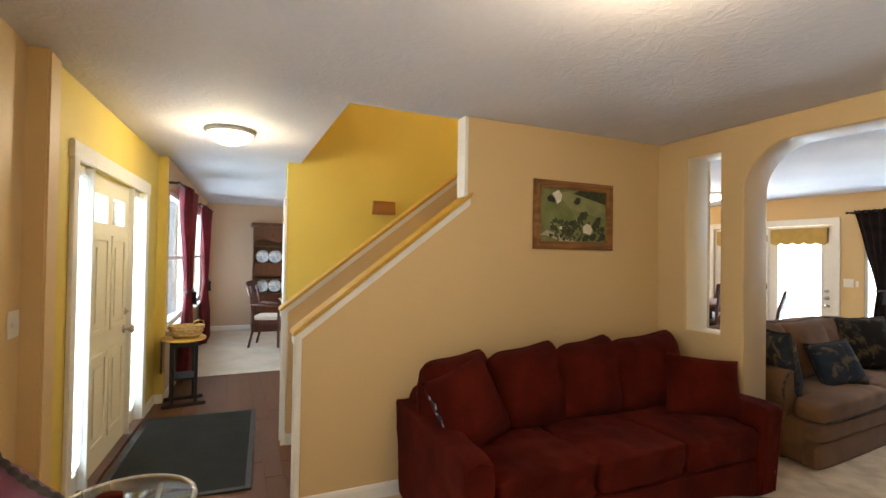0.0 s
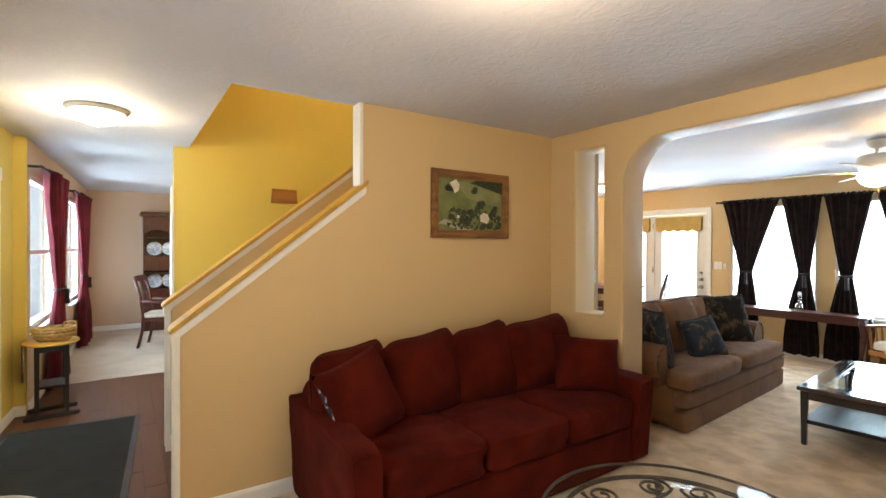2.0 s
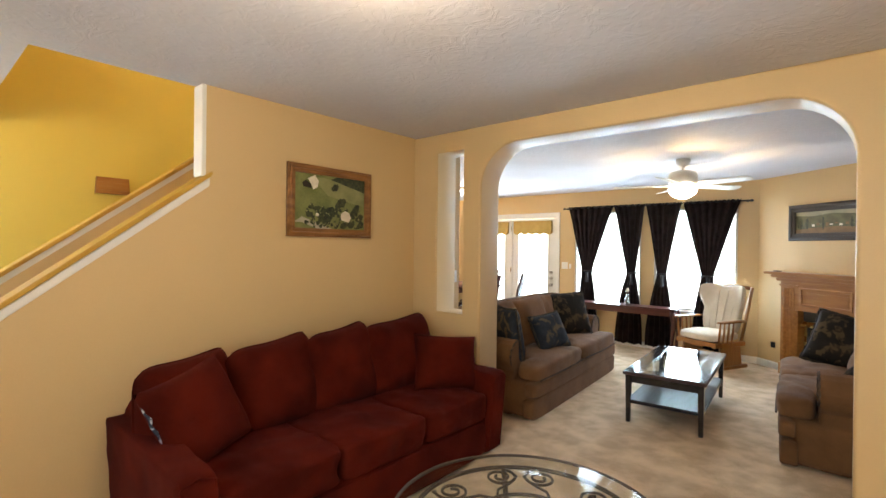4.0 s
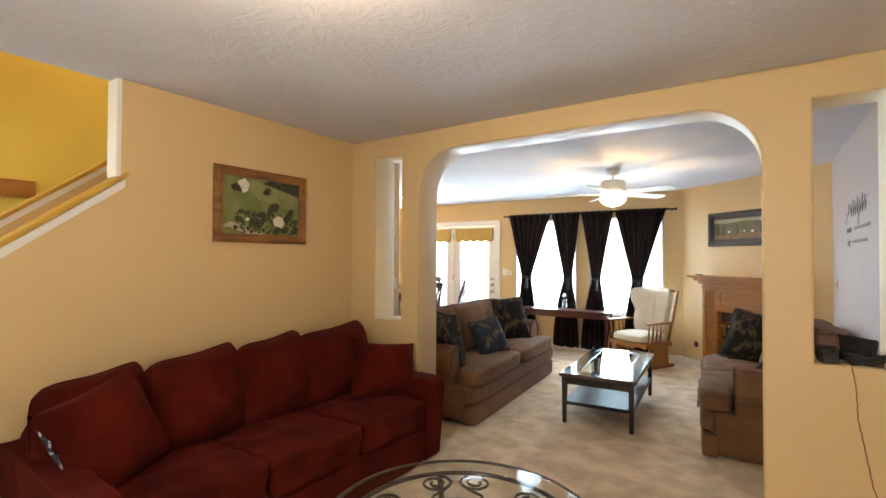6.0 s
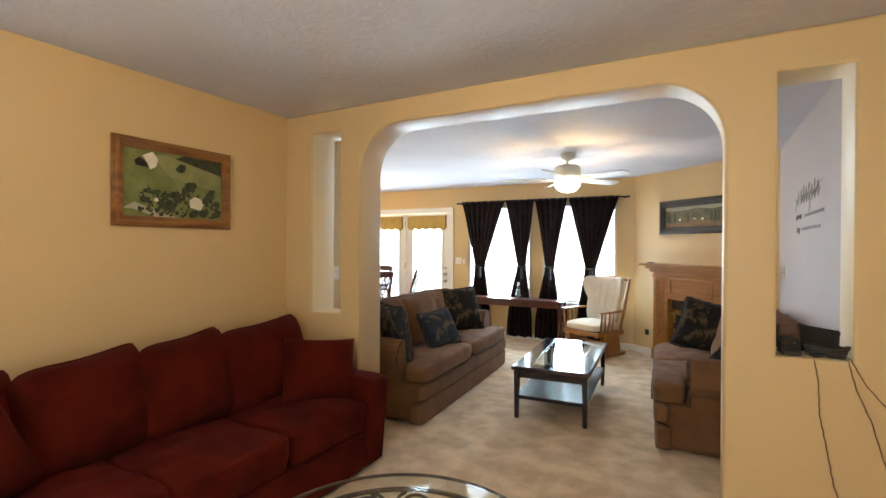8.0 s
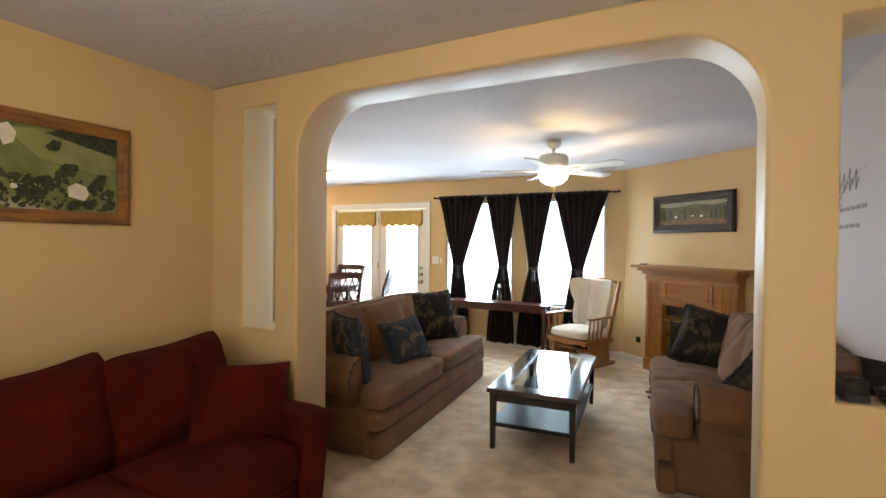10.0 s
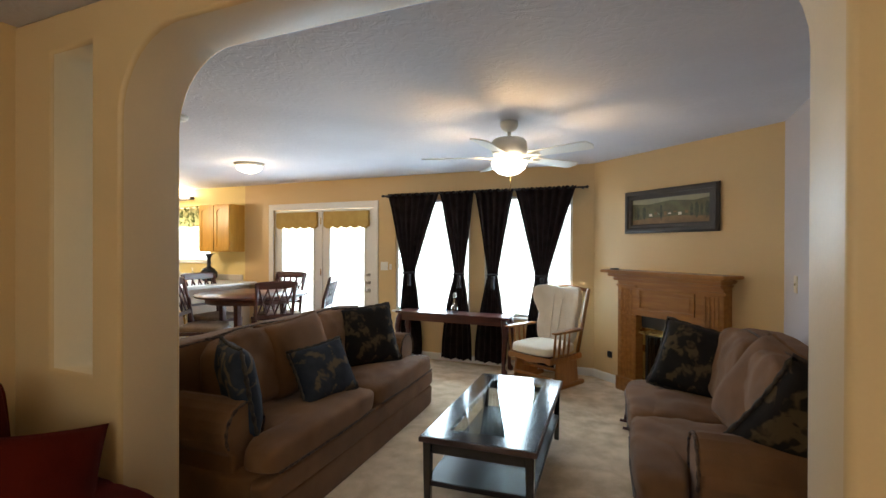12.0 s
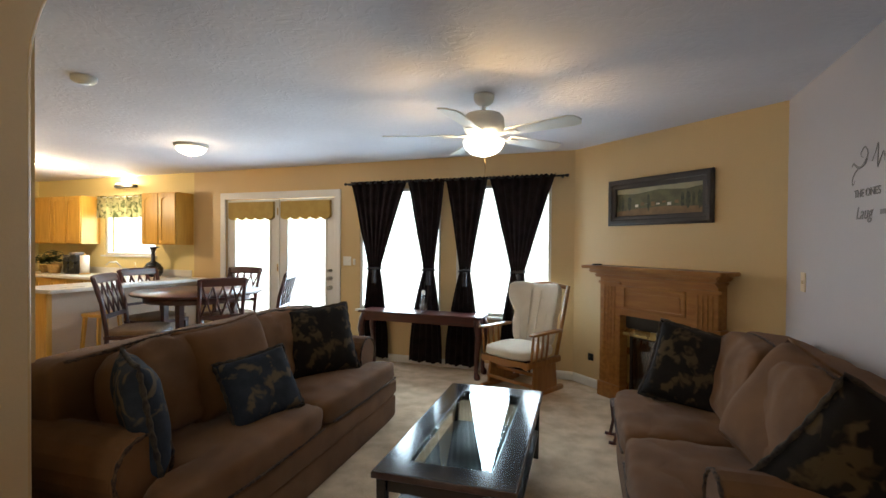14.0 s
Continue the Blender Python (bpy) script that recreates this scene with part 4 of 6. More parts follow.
for z in (-0.035, 0.0, 0.035):
    part("slat", B(-0.125, 0.125, z - 0.008, z + 0.008, 0.048, 0.056, 0.002), OAK_X, chime)

# lettering on the side wall
words = thing("wall_lettering", "dark vinyl lettering and scroll on the side wall", "wall decal", axes((XR - 0.001, 2.20, 0), (0, -1, 0), (0, 0, 1), (-1, 0, 0)))
def flourish(points, r):
    """A thin pen stroke that swells in its middle, bent smoothly through points."""
    pts = [Vector((x, 1.835 + (y - 1.80) * 0.72, 0.001)) for x, y in points]
    line = []
    for i in range(len(pts) - 1):
        p0, p1, p2, p3 = pts[max(i - 1, 0)], pts[i], pts[i + 1], pts[min(i + 2, len(pts) - 1)]
        for q in range(6):
            t = q / 6
            line.append(0.5 * (2 * p1 + (p2 - p0) * t + (2 * p0 - 5 * p1 + 4 * p2 - p3) * t * t + (3 * p1 - p0 - 3 * p2 + p3) * t ** 3))
    line.append(pts[-1])
    n = len(line)
    bm = tube(line, r, 6, taper=[r * (0.35 + 0.65 * math.sin(math.pi * k / (n - 1))) for k in range(n)])
    for v in bm.verts:
        v.co.z = 0.001 + (v.co.z - 0.001) * 0.3
    return bm


part("scroll", flourish([(0.005, 1.70), (-0.015, 1.675), (-0.025, 1.70), (-0.01, 1.74), (0.03, 1.775), (0.09, 1.80), (0.13, 1.86), (0.10, 1.91), (0.06, 1.87), (0.085, 1.84)], 0.005), DECAL, words)
part("scroll", flourish([(-0.03, 1.80), (-0.01, 1.82), (0.04, 1.785), (0.10, 1.795), (0.13, 1.83)], 0.007), DECAL, words)
for k, x in enumerate((0.19, 0.30, 0.40, 0.50, 0.60, 0.71, 0.82)):
    lift = 0.03 * (k % 2)
    part("stroke", flourish([(x - 0.02, 1.80), (x + 0.01, 1.85 + lift), (x + 0.035, 1.90 + lift), (x + 0.03, 1.76), (x + 0.05, 1.79), (x + 0.08, 1.84), (x + 0.09, 1.78)], 0.005), DECAL, words)
part("stroke", flourish([(0.55, 1.80), (0.60, 1.68), (0.54, 1.64), (0.58, 1.74), (0.84, 1.86), (1.02, 1.90)], 0.004), DECAL, words)
part("words", moved(text_mesh("THE ONES", 0.054), Matrix.Translation((0.0, 1.68, 0.001))), DECAL, words)
italic = Matrix(((1, 0.3, 0, 0.02), (0, 1, 0, 1.575), (0, 0, 1, 0.001), (0, 0, 0, 1)))
part("words", moved(text_mesh("Laug", 0.085), italic), DECAL, words)
for z, x0 in ((1.68, 0.36), (1.58, 0.25)):
    for k in range(7):
        x = x0 + 0.10 * k
        part("bar", B(x, x + 0.075, z + 0.008, z + 0.030, 0, 0.0015, 0), DECAL, words)


# ---- pictures ----
FIELD = mat("picture_field", (0.21, 0.225, 0.07), (0.125, 0.145, 0.04), rough=0.5, scale=7, fine=70)
FIELD_L = mat("picture_pasture", (0.27, 0.27, 0.11), (0.19, 0.20, 0.075), rough=0.5, scale=9, fine=70)
TREE = mat("picture_tree", (0.012, 0.015, 0.007), (0.055, 0.065, 0.022), rough=0.5, scale=50, fine=200)
PALE = mat("picture_white", (0.78, 0.72, 0.60), (0.66, 0.60, 0.49), rough=0.5, scale=20)
ROAD = mat("picture_road", (0.42, 0.38, 0.29), (0.36, 0.32, 0.24), rough=0.5, scale=20)
DARKP = mat("picture_dark", (0.016, 0.012, 0.009), rough=0.5)
HILL = mat("picture_hills", (0.12, 0.12, 0.05), (0.07, 0.07, 0.03), rough=0.5, scale=12, fine=60)
SKYP = mat("picture_sky", (0.36, 0.34, 0.22), (0.28, 0.27, 0.18), rough=0.5, scale=6)
OCHRE = mat("picture_ochre", (0.22, 0.13, 0.05), (0.15, 0.09, 0.035), rough=0.5, scale=16, fine=60)
FRAME_OAK = mat("picture_frame_oak", (0.29, 0.125, 0.030), (0.17, 0.068, 0.016), rough=0.4, scale=4, fine=50, stretch=(1, 6, 6), coat=0.2)
FRAME_DARK = mat("picture_frame_dark", (0.022, 0.017, 0.016), (0.035, 0.027, 0.024), rough=0.5, scale=8, fine=60, bump=0.2)


def framed(name, label, m, w, h, fw, material):
    pic = thing(name, label, "picture", m)
    outer = plate(rect(0, w, 0, h), [rect(fw, w - fw, fw, h - fw)], 0.028, 0.007)
    part("frame", outer, material, pic)
    part("raised_moulding", plate(rect(0.012, w - 0.012, 0.012, h - 0.012), [rect(fw * 0.62, w - fw * 0.62, fw * 0.62, h - fw * 0.62)], 0.042, 0.010), material, pic)
    part("inner_lip", plate(rect(fw - 0.004, w - fw + 0.004, fw - 0.004, h - fw + 0.004), [rect(fw + 0.005, w - fw - 0.005, fw + 0.005, h - fw - 0.005)], 0.022, 0.002), material, pic)
    return pic


def blob(cx, cy, rx, ry, z, seed, n=24):
    ring = [(cx + rx * math.cos(2 * math.pi * k / n) * (1 + 0.45 * noise.noise(Vector((k * 0.9, seed, 0.4)))), cy + ry * math.sin(2 * math.pi * k / n) * (1 + 0.45 * noise.noise(Vector((k * 0.9, seed, 5.3))))) for k in range(n)]
    return plate(ring, [], 0.0006, 0, Matrix.Translation((0, 0, z)))


PW, PH, PF = 0.735, 0.505, 0.055
farm = framed("framed_picture", "oak-framed aerial picture of a farm with trees and a road", axes((0.0005, -1.25, 1.555), (0, 1, 0), (0, 0, 1), (1, 0, 0)), PW, PH, PF, FRAME_OAK)
part("print", B(PF, PW - PF, PF, PH - PF, 0.004, 0.008, 0), FIELD, farm)
part("pasture", plate([(0.34, 0.30), (0.67, 0.24), (0.67, 0.36), (0.30, 0.43), (0.20, 0.42)], [], 0.0006, 0, Matrix.Translation((0, 0, 0.008))), FIELD_L, farm)
part("far_hedge", plate([(0.36, 0.42), (0.675, 0.35), (0.675, 0.445), (0.42, 0.445)], [], 0.0006, 0, Matrix.Translation((0, 0, 0.0083))), TREE, farm)
part("road", plate([(0.06, 0.10), (0.12, 0.14), (0.30, 0.085), (0.38, 0.06), (0.25, 0.058), (0.12, 0.10)], [], 0.0006, 0, Matrix.Translation((0, 0, 0.0085))), ROAD, farm)
for k, (x, y, r) in enumerate(((0.30, 0.17, 0.042), (0.345, 0.15, 0.04), (0.46, 0.255, 0.042), (0.25, 0.20, 0.026), (0.19, 0.155, 0.022), (0.58, 0.19, 0.04), (0.63, 0.15, 0.035), (0.40, 0.365, 0.032), (0.32, 0.115, 0.03), (0.55, 0.10, 0.035), (0.40, 0.19, 0.03), (0.43, 0.235, 0.03), (0.20, 0.21, 0.018), (0.60, 0.23, 0.03), (0.36, 0.20, 0.028), (0.64, 0.10, 0.03), (0.28, 0.13, 0.025), (0.48, 0.09, 0.03))):
    clump = join(blob(x, y, r * 0.8, r * 0.8, 0.009 + 0.00005 * k, k * 3.1), blob(x - r * 0.55, y - r * 0.3, r * 0.55, r * 0.5, 0.00902 + 0.00005 * k, k), blob(x + r * 0.45, y + r * 0.4, r * 0.5, r * 0.45, 0.00903 + 0.00005 * k, k + 9))
    part("painted_tree", clump, TREE, farm)
shrubs, lights = bmesh.new(), bmesh.new()
dots = random.Random(12)
for k in range(90):
    x, y = 0.15 + 0.5 * dots.random(), 0.075 + 0.15 * dots.random() ** 1.3
    r = dots.uniform(0.006, 0.017)
    add_to(shrubs, blob(x, y, r, r * 0.9, 0.0087, k * 1.7, 10))
    if k % 2:
        add_to(lights, blob(x - r * 0.4, y + r * 0.4, r * 0.45, r * 0.4, 0.0096, k * 2.3, 8))
part("painted_shrubs", shrubs, TREE, farm)["kind"] = "stuff"
part("painted_leaf_lights", lights, FIELD_L, farm)["kind"] = "stuff"
part("house", plate([(0.455, 0.13), (0.525, 0.115), (0.545, 0.15), (0.53, 0.185), (0.49, 0.20), (0.452, 0.175)], [], 0.0006, 0, Matrix.Translation((0, 0, 0.0098))), PALE, farm)
part("barn", plate([(0.165, 0.41), (0.225, 0.44), (0.255, 0.40), (0.245, 0.355), (0.21, 0.335), (0.195, 0.37)], [], 0.0006, 0, Matrix.Translation((0, 0, 0.0098))), PALE, farm)
part("barn_side", plate([(0.12, 0.375), (0.15, 0.40), (0.185, 0.375), (0.20, 0.345), (0.13, 0.35)], [], 0.0006, 0, Matrix.Translation((0, 0, 0.0096))), DARKP, farm)
part("shed", blob(0.245, 0.16, 0.014, 0.012, 0.0099, 4), PALE, farm)

CW, CH, CF = 1.04, 0.43, 0.085
land = framed("framed_picture", "wide dark-framed picture of a hill village and cypresses", CHIMNEY @ Matrix.Translation((0.475, 1.62, 0.0005)), CW, CH, CF, FRAME_DARK)
part("print", B(CF, CW - CF, CF, CH - CF, 0.004, 0.008, 0), HILL, land)
part("sky", plate([(CF, 0.30), (0.30, 0.285), (0.55, 0.31), (0.8, 0.29), (CW - CF, 0.31), (CW - CF, CH - CF), (CF, CH - CF)], [], 0.0006, 0, Matrix.Translation((0, 0, 0.008))), SKYP, land)
part("field", plate([(CF, CF), (CW - CF, CF), (CW - CF, 0.14), (0.6, 0.16), (0.3, 0.15), (CF, 0.13)], [], 0.0006, 0, Matrix.Translation((0, 0, 0.0083))), OCHRE, land)
for k, x in enumerate((0.30, 0.36, 0.40, 0.47, 0.52, 0.58, 0.63, 0.70)):
    part("painted_house", B(x, x + 0.035, 0.165 + 0.012 * (k % 3), 0.19 + 0.015 * (k % 2), 0.0085, 0.0095, 0), OCHRE if k % 2 else PALE, land)
for k, x in enumerate((0.13, 0.16, 0.24, 0.44, 0.77, 0.82, 0.87, 0.92, 0.94)):
    part("painted_cypress", blob(x, 0.20, 0.013 + 0.004 * (k % 3), 0.06 + 0.012 * (k % 2), 0.0096, k), TREE, land)

# ---- fireplace ----
fire = thing("fireplace", "honey oak fireplace mantel with a black and brass firebox", "fireplace", CHIMNEY)
part("shelf", B(0.35, 1.72, 1.215, 1.245, 0.0, 0.25, 0.006), OAK_X, fire)
part("crown", B(0.40, 1.67, 1.175, 1.214, 0.0, 0.205, 0.012), OAK_X, fire)
part("bed_mould", B(0.44, 1.64, 1.135, 1.174, 0.0, 0.165, 0.012), OAK_X, fire)
part("frieze", B(0.47, 1.62, 0.80, 1.134, 0.0, 0.115, 0.004), OAK_X, fire)
part("frieze_panel", join(plate(rect(0.74, 1.36, 0.86, 1.07), [rect(0.765, 1.335, 0.885, 1.045)], 0.014, 0.005, Matrix.Translation((0, 0, 0.114))), B(0.79, 1.31, 0.91, 1.02, 0.113, 0.122, 0.004)), OAK_X, fire)
for s0 in (0.47, 1.40):
    leg = part("pilaster", B(s0, s0 + 0.24, 0.0, 0.799, 0.0, 0.115, 0.004), OAK, fire)
    part("plinth", B(s0 - 0.012, s0 + 0.252, 0.0, 0.14, 0.0, 0.132, 0.005), OAK, leg)
    for k in range(4):
        x = s0 + 0.045 + 0.04 * k
        part("flute", B(x, x + 0.022, 0.18, 1.06, 0.112, 0.123, 0.005), OAK, leg)
    part("capital", B(s0 - 0.01, s0 + 0.25, 1.075, 1.10, 0.10, 0.13, 0.005), OAK_X, leg)
box_bm = join(B(0.712, 0.74, 0, 0.80, -0.45, 0.02, 0), B(1.37, 1.398, 0, 0.80, -0.45, 0.02, 0), B(0.712, 1.398, 0, 0.80, -0.48, -0.45, 0), B(0.712, 1.398, 0.77, 0.80, -0.45, 0.02, 0), B(0.712, 1.398, 0.0, 0.02, -0.45, 0.02, 0))
part("firebox", box_bm, BLACK, fire)
part("hood", B(0.715, 1.396, 0.68, 0.795, 0.02, 0.045, 0.004), BLACK, fire)
part("hood_lip", moved(B(0.72, 1.39, -0.004, 0.004, -0.035, 0.035, 0.002), Matrix.Translation((0, 0.645, 0.068)) @ Matrix.Rotation(radians(48), 4, "X")), BRASS, fire, "polished brass hood lip")
part("brass_trim", plate(rect(0.725, 1.386, 0.06, 0.675), [rect(0.75, 1.36, 0.085, 0.615)], 0.014, 0.003, Matrix.Translation((0, 0, 0.022))), BRASS, fire)
part("door_frame", plate(rect(0.75, 1.36, 0.085, 0.615), [rect(0.775, 1.045, 0.11, 0.59), rect(1.065, 1.335, 0.11, 0.59)], 0.012, 0.002, Matrix.Translation((0, 0, 0.016))), BLACK, fire)
for s0 in (0.775, 1.065):
    part("pane", B(s0, s0 + 0.27, 0.11, 0.59, 0.018, 0.022, 0), SHELF_GLASS, fire)
for k in range(3):
    part("log", tube([(0.85 + 0.02 * k, 0.07 + 0.07 * (k == 1), -0.15 - 0.08 * k), (1.25 - 0.03 * k, 0.08 + 0.07 * (k == 1), -0.18 - 0.06 * k)], 0.045, 10), MAHOG, fire)
slate = thing("mantel_coaster", "small dark flat coaster on the mantel shelf", "coaster", CHIMNEY @ Matrix.Translation((0.45, 1.246, 0.14)))
part("disc", moved(lathe([(0, 0), (0.045, 0), (0.045, 0.012), (0, 0.012)], 20), pose(0, 0, 0, -90, 0, 0)), BLACK, slate)


# ---- sofas ----
def rope(points, r=0.008, n=6):
    """A twisted braid along points."""
    pts = []
    for a, b in zip(points, points[1:]):
        a, b = Vector(a), Vector(b)
        k = max(1, int((b - a).length / 0.018))
        pts += [a.lerp(b, t / k) for t in range(k)]
    pts.append(Vector(points[-1]))
    return tube(pts, r, n, taper=[r * (1.25 if i % 2 else 0.7) for i in range(len(pts))])


def roll_arm(x, depth, y0, w, top, side):
    """A rolled arm: round top bulging outwards, running from the back to y0."""
    ring = []
    r = w * 0.56
    for k in range(15):
        a = radians(-55 + 290 * k / 14)
        ring.append((r * math.cos(a) * 1.0, top - r + r * math.sin(a)))
    ring += [(-w * 0.36, 0.02), (w * 0.36, 0.02)]
    bm = plate(ring, [], depth, 0.022)
    for f in bm.faces:
        f.smooth = False
    return moved(bm, axes((x, y0, 0), (1, 0, 0), (0, 0, 1), (0, -1, 0)) @ Matrix.Translation((0, 0, -depth)))


def brown_sofa(m, length, depth, label, cushions=2):
    """Front towards local -Y, base at z = 0, origin in the middle of the floor plan."""
    so = thing("sofa", label, "sofa", m)
    yf, yb, h = -depth / 2, depth / 2, length / 2
    aw, af, top = 0.26, yf + 0.22, 0.67
    part("base", soft(length - 0.06, depth - 0.06, 0.34, 14, 0, 0.004, 1, 14, (0, 0.015, 0.175)), BROWN, so)
    part("front_rail", soft(length - 0.02, 0.12, 0.135, 7, 0, 0.004, 2, 14, (0, yf + 0.048, 0.258)), BROWN, so)
    part("lower_rail", soft(length - 0.025, 0.12, 0.19, 10, 0, 0.003, 3, 14, (0, yf + 0.060, 0.096)), BROWN, so)
    part("back_frame", soft(length - 0.22, 0.24, 0.66, 18, 0, 0.007, 3, 20, (0, yb - 0.12, 0.585), Matrix.Rotation(radians(-5), 4, "X")), BROWN, so)
    part("back_braid", rope([(-h + 0.17, yb - 0.20, 0.905), (-h * 0.4, yb - 0.205, 0.915), (0, yb - 0.205, 0.913), (h * 0.4, yb - 0.205, 0.916), (h - 0.17, yb - 0.20, 0.905)], 0.008), BRAID, so)
    for sx in (-1, 1):
        arm = part("arm", roll_arm(sx * (h - aw / 2), depth - 0.29, af, aw, top, sx), BROWN, so)
        pts = [(sx * (h - aw / 2) + 0.135 * math.cos(radians(a)), af - 0.002, top - 0.1456 + 0.135 * math.sin(radians(a))) for a in range(-30, 211, 12)]
        part("braid", rope(pts), BRAID, arm)
    inner = (length - 2 * aw) / cushions
    for k in range(cushions):
        x = -h + aw + inner * (k + 0.5)
        wide = inner + (0.21 if cushions == 2 else 0.0)
        xc = x + (-0.105 if k == 0 else 0.105 if k == cushions - 1 else 0)
        seat = part("seat_cushion", join(soft(inner - 0.006, depth - 0.30, 0.16, 8, 0.022, 0.012, k + 4, 18, (x, yf + (depth - 0.30) / 2 + 0.03, 0.395)),
                                         soft(wide - 0.006, 0.235, 0.165, 5.0, 0.010, 0.010, k + 9, 18, (xc, yf + 0.095, 0.395))), BROWN, so)
        part("braid", rope([(xc - wide / 2 + 0.05, yf - 0.018, 0.345), (xc, yf - 0.026, 0.34), (xc + wide / 2 - 0.05, yf - 0.018, 0.345)], 0.007), BRAID, seat)
        back = part("back_cushion", soft(inner - 0.01, 0.22, 0.46, 5.0, 0.02, 0.016, k + 20, 18, (x, yb - 0.33, 0.70), Matrix.Rotation(radians(-13), 4, "X")), BROWN, so)
        crest = [(x - inner / 2 + 0.05 + (inner - 0.1) * q / 8, yb - 0.245, 0.925 + 0.022 * math.sin(math.pi * q / 8)) for q in range(9)]
        part("braid", rope(crest, 0.007), BRAID, back)
    return so


def throw_pillow(m, w, h, t, material, label, seed, name="throw_pillow"):
    pi = thing(name, label, "pillow", m, "throw pillows")
    part("cover", pillow_mesh(w, h, t, 18, seed), material, pi)
    pts = pillow_edge(w, h)
    part("fringe", tube(pts, 0.011, 6, True, [0.014 if k % 2 else 0.008 for k in range(len(pts))]), BROWN if material is BROWN else FRINGE, pi)
    return pi


brown_sofa(pose(0.333, 1.702, 0, 0, 0, 94.2), 2.34, 0.92, "taupe brown sofa with rolled arms and dark braid trim")
brown_sofa(pose(2.955, 1.96, 0, 0, 0, -86.2), 1.80, 0.95, "taupe brown loveseat with rolled arms against the side wall")
throw_pillow(pose(0.50, 0.83, 0.46, -10, 0, 152), 0.42, 0.49, 0.16, PATTERN_BLUE, "blue-grey tapestry pillow leaning on the sofa arm", 1)
throw_pillow(pose(0.64, 1.44, 0.465, -26, -5, 76), 0.44, 0.38, 0.15, PATTERN_BLUE, "small blue tapestry pillow with tan motifs on the sofa", 2)
throw_pillow(pose(0.43, 2.27, 0.47, -20, -2, 62), 0.56, 0.52, 0.17, PATTERN_DARK, "dark tapestry pillow with tan motifs and fringe on the sofa", 3)
throw_pillow(pose(0.37, 1.50, 0.47, -18, -3, 90), 0.62, 0.52, 0.25, BROWN, "taupe brown loose back pillow on the sofa", 8, "back_pillow")
throw_pillow(pose(2.84, 2.45, 0.455, -22, 9, -22), 0.62, 0.50, 0.17, PATTERN_DARK, "dark tapestry pillow with tan motifs on the loveseat", 4)
throw_pillow(pose(3.00, 1.72, 0.46, -28, 12, -72), 0.60, 0.56, 0.28, BROWN, "taupe brown loose back pillow on the loveseat", 9, "back_pillow")
throw_pillow(pose(3.13, 1.29, 0.44, 14, 30, 4), 0.66, 0.52, 0.24, PATTERN_DARK, "dark fringed tapestry pillow by the loveseat arm", 5)

# red sofa: flared box arms, three seats, four back pillows
red = thing("sofa", "dark red microfibre sofa with four back pillows against the stair wall", "sofa")
part("base", soft(0.84, 2.02, 0.26, 18, 0, 0.003, 1, 14, (0.53, -1.16, 0.155)), RED, red)
part("front_panel", soft(0.06, 1.86, 0.24, 14, 0, 0.004, 4, 14, (0.93, -1.16, 0.145)), RED, red)
part("back_frame", soft(0.24, 2.10, 0.70, 9, 0, 0.005, 2, 14, (0.16, -1.16, 0.38)), RED, red)
for sy, y in ((-1, -2.185), (1, -0.125)):
    bm = soft(0.94, 0.16, 0.60, 20, 0.004, 0.006, y, 22)
    for v in bm.verts:
        up = v.co.z / 0.60 + 0.5
        v.co.y += sy * 0.035 * (up - 0.5)
        v.co.x += 0.03 * (up - 0.5) if v.co.x > 0 else 0.0
        v.co.z -= 0.035 * up * (v.co.x / 0.94 + 0.5)
    arm = part("arm", moved(bm, Matrix.Translation((0.51, y, 0.318))), RED, red)
    ends = [(0.972, y - 0.062 - sy * 0.014, 0.05), (0.990, y - 0.068 + sy * 0.016, 0.555), (0.993, y + sy * 0.017, 0.576), (0.990, y + 0.068 + sy * 0.018, 0.555), (0.972, y + 0.062 - sy * 0.014, 0.05)]
    part("piping", tube(ends, 0.005, 6), RED, arm)
for k, (y0, y1) in enumerate(((-2.10, -1.48), (-1.48, -0.85), (-0.85, -0.21))):
    part("seat_cushion", soft(0.79, y1 - y0 - 0.002, 0.19, 13, 0.020, 0.016, k + 3, 22, (0.575, (y0 + y1) / 2, 0.368)), RED, red)


def slump(co, w, h):
    """Lets a loose back pillow sag: one top corner peaks, the other sinks."""
    u, v = co[0] / (w / 2), co[2] / h
    k = abs(u * (2 * v - 1)) ** 5
    co = Vector((co[0] * (1 - 0.09 * k), co[1], h / 2 + (co[2] - h / 2) * (1 - 0.10 * k)))
    dz = h * (0.05 * u * v - 0.10 * max(0.0, -u - 0.35) ** 2 * v * v - 0.05 * v * v * (1 - u * u))
    return Vector((co[0] + 0.02 * v * v, co[1] + 0.05 * v * v * u, co[2] + dz))


for k, (y0, y1, top, tilt, turn) in enumerate(((-2.22, -1.76, 0.885, 18, 96), (-1.80, -1.26, 0.905, 14, 93), (-1.30, -0.80, 0.92, 13, 91), (-0.86, -0.20, 0.925, 13, 88))):
    w, h = y1 - y0 + 0.06, top - 0.385
    m = pose(0.40, (y0 + y1) / 2, 0.435, -tilt, 0, turn)
    bm = pillow_mesh(w, h, 0.27, 22, k + 11, 0.02)
    for vert in bm.verts:
        vert.co = slump(vert.co, w, h) + Vector((0, 0.020 * noise.noise(vert.co * 8 + Vector((k * 5, 0, 0))), 0))
    p = part("back_pillow", bm, RED, red, "", m)
    part("piping", tube([slump(q, w, h) for q in pillow_edge(w, h, 0.02)], 0.006, 6, True), RED, p)
PRINTED = spotted("printed_pillow_back", (0.35, 0.36, 0.40), (0.03, 0.04, 0.06), 30, 0.4)
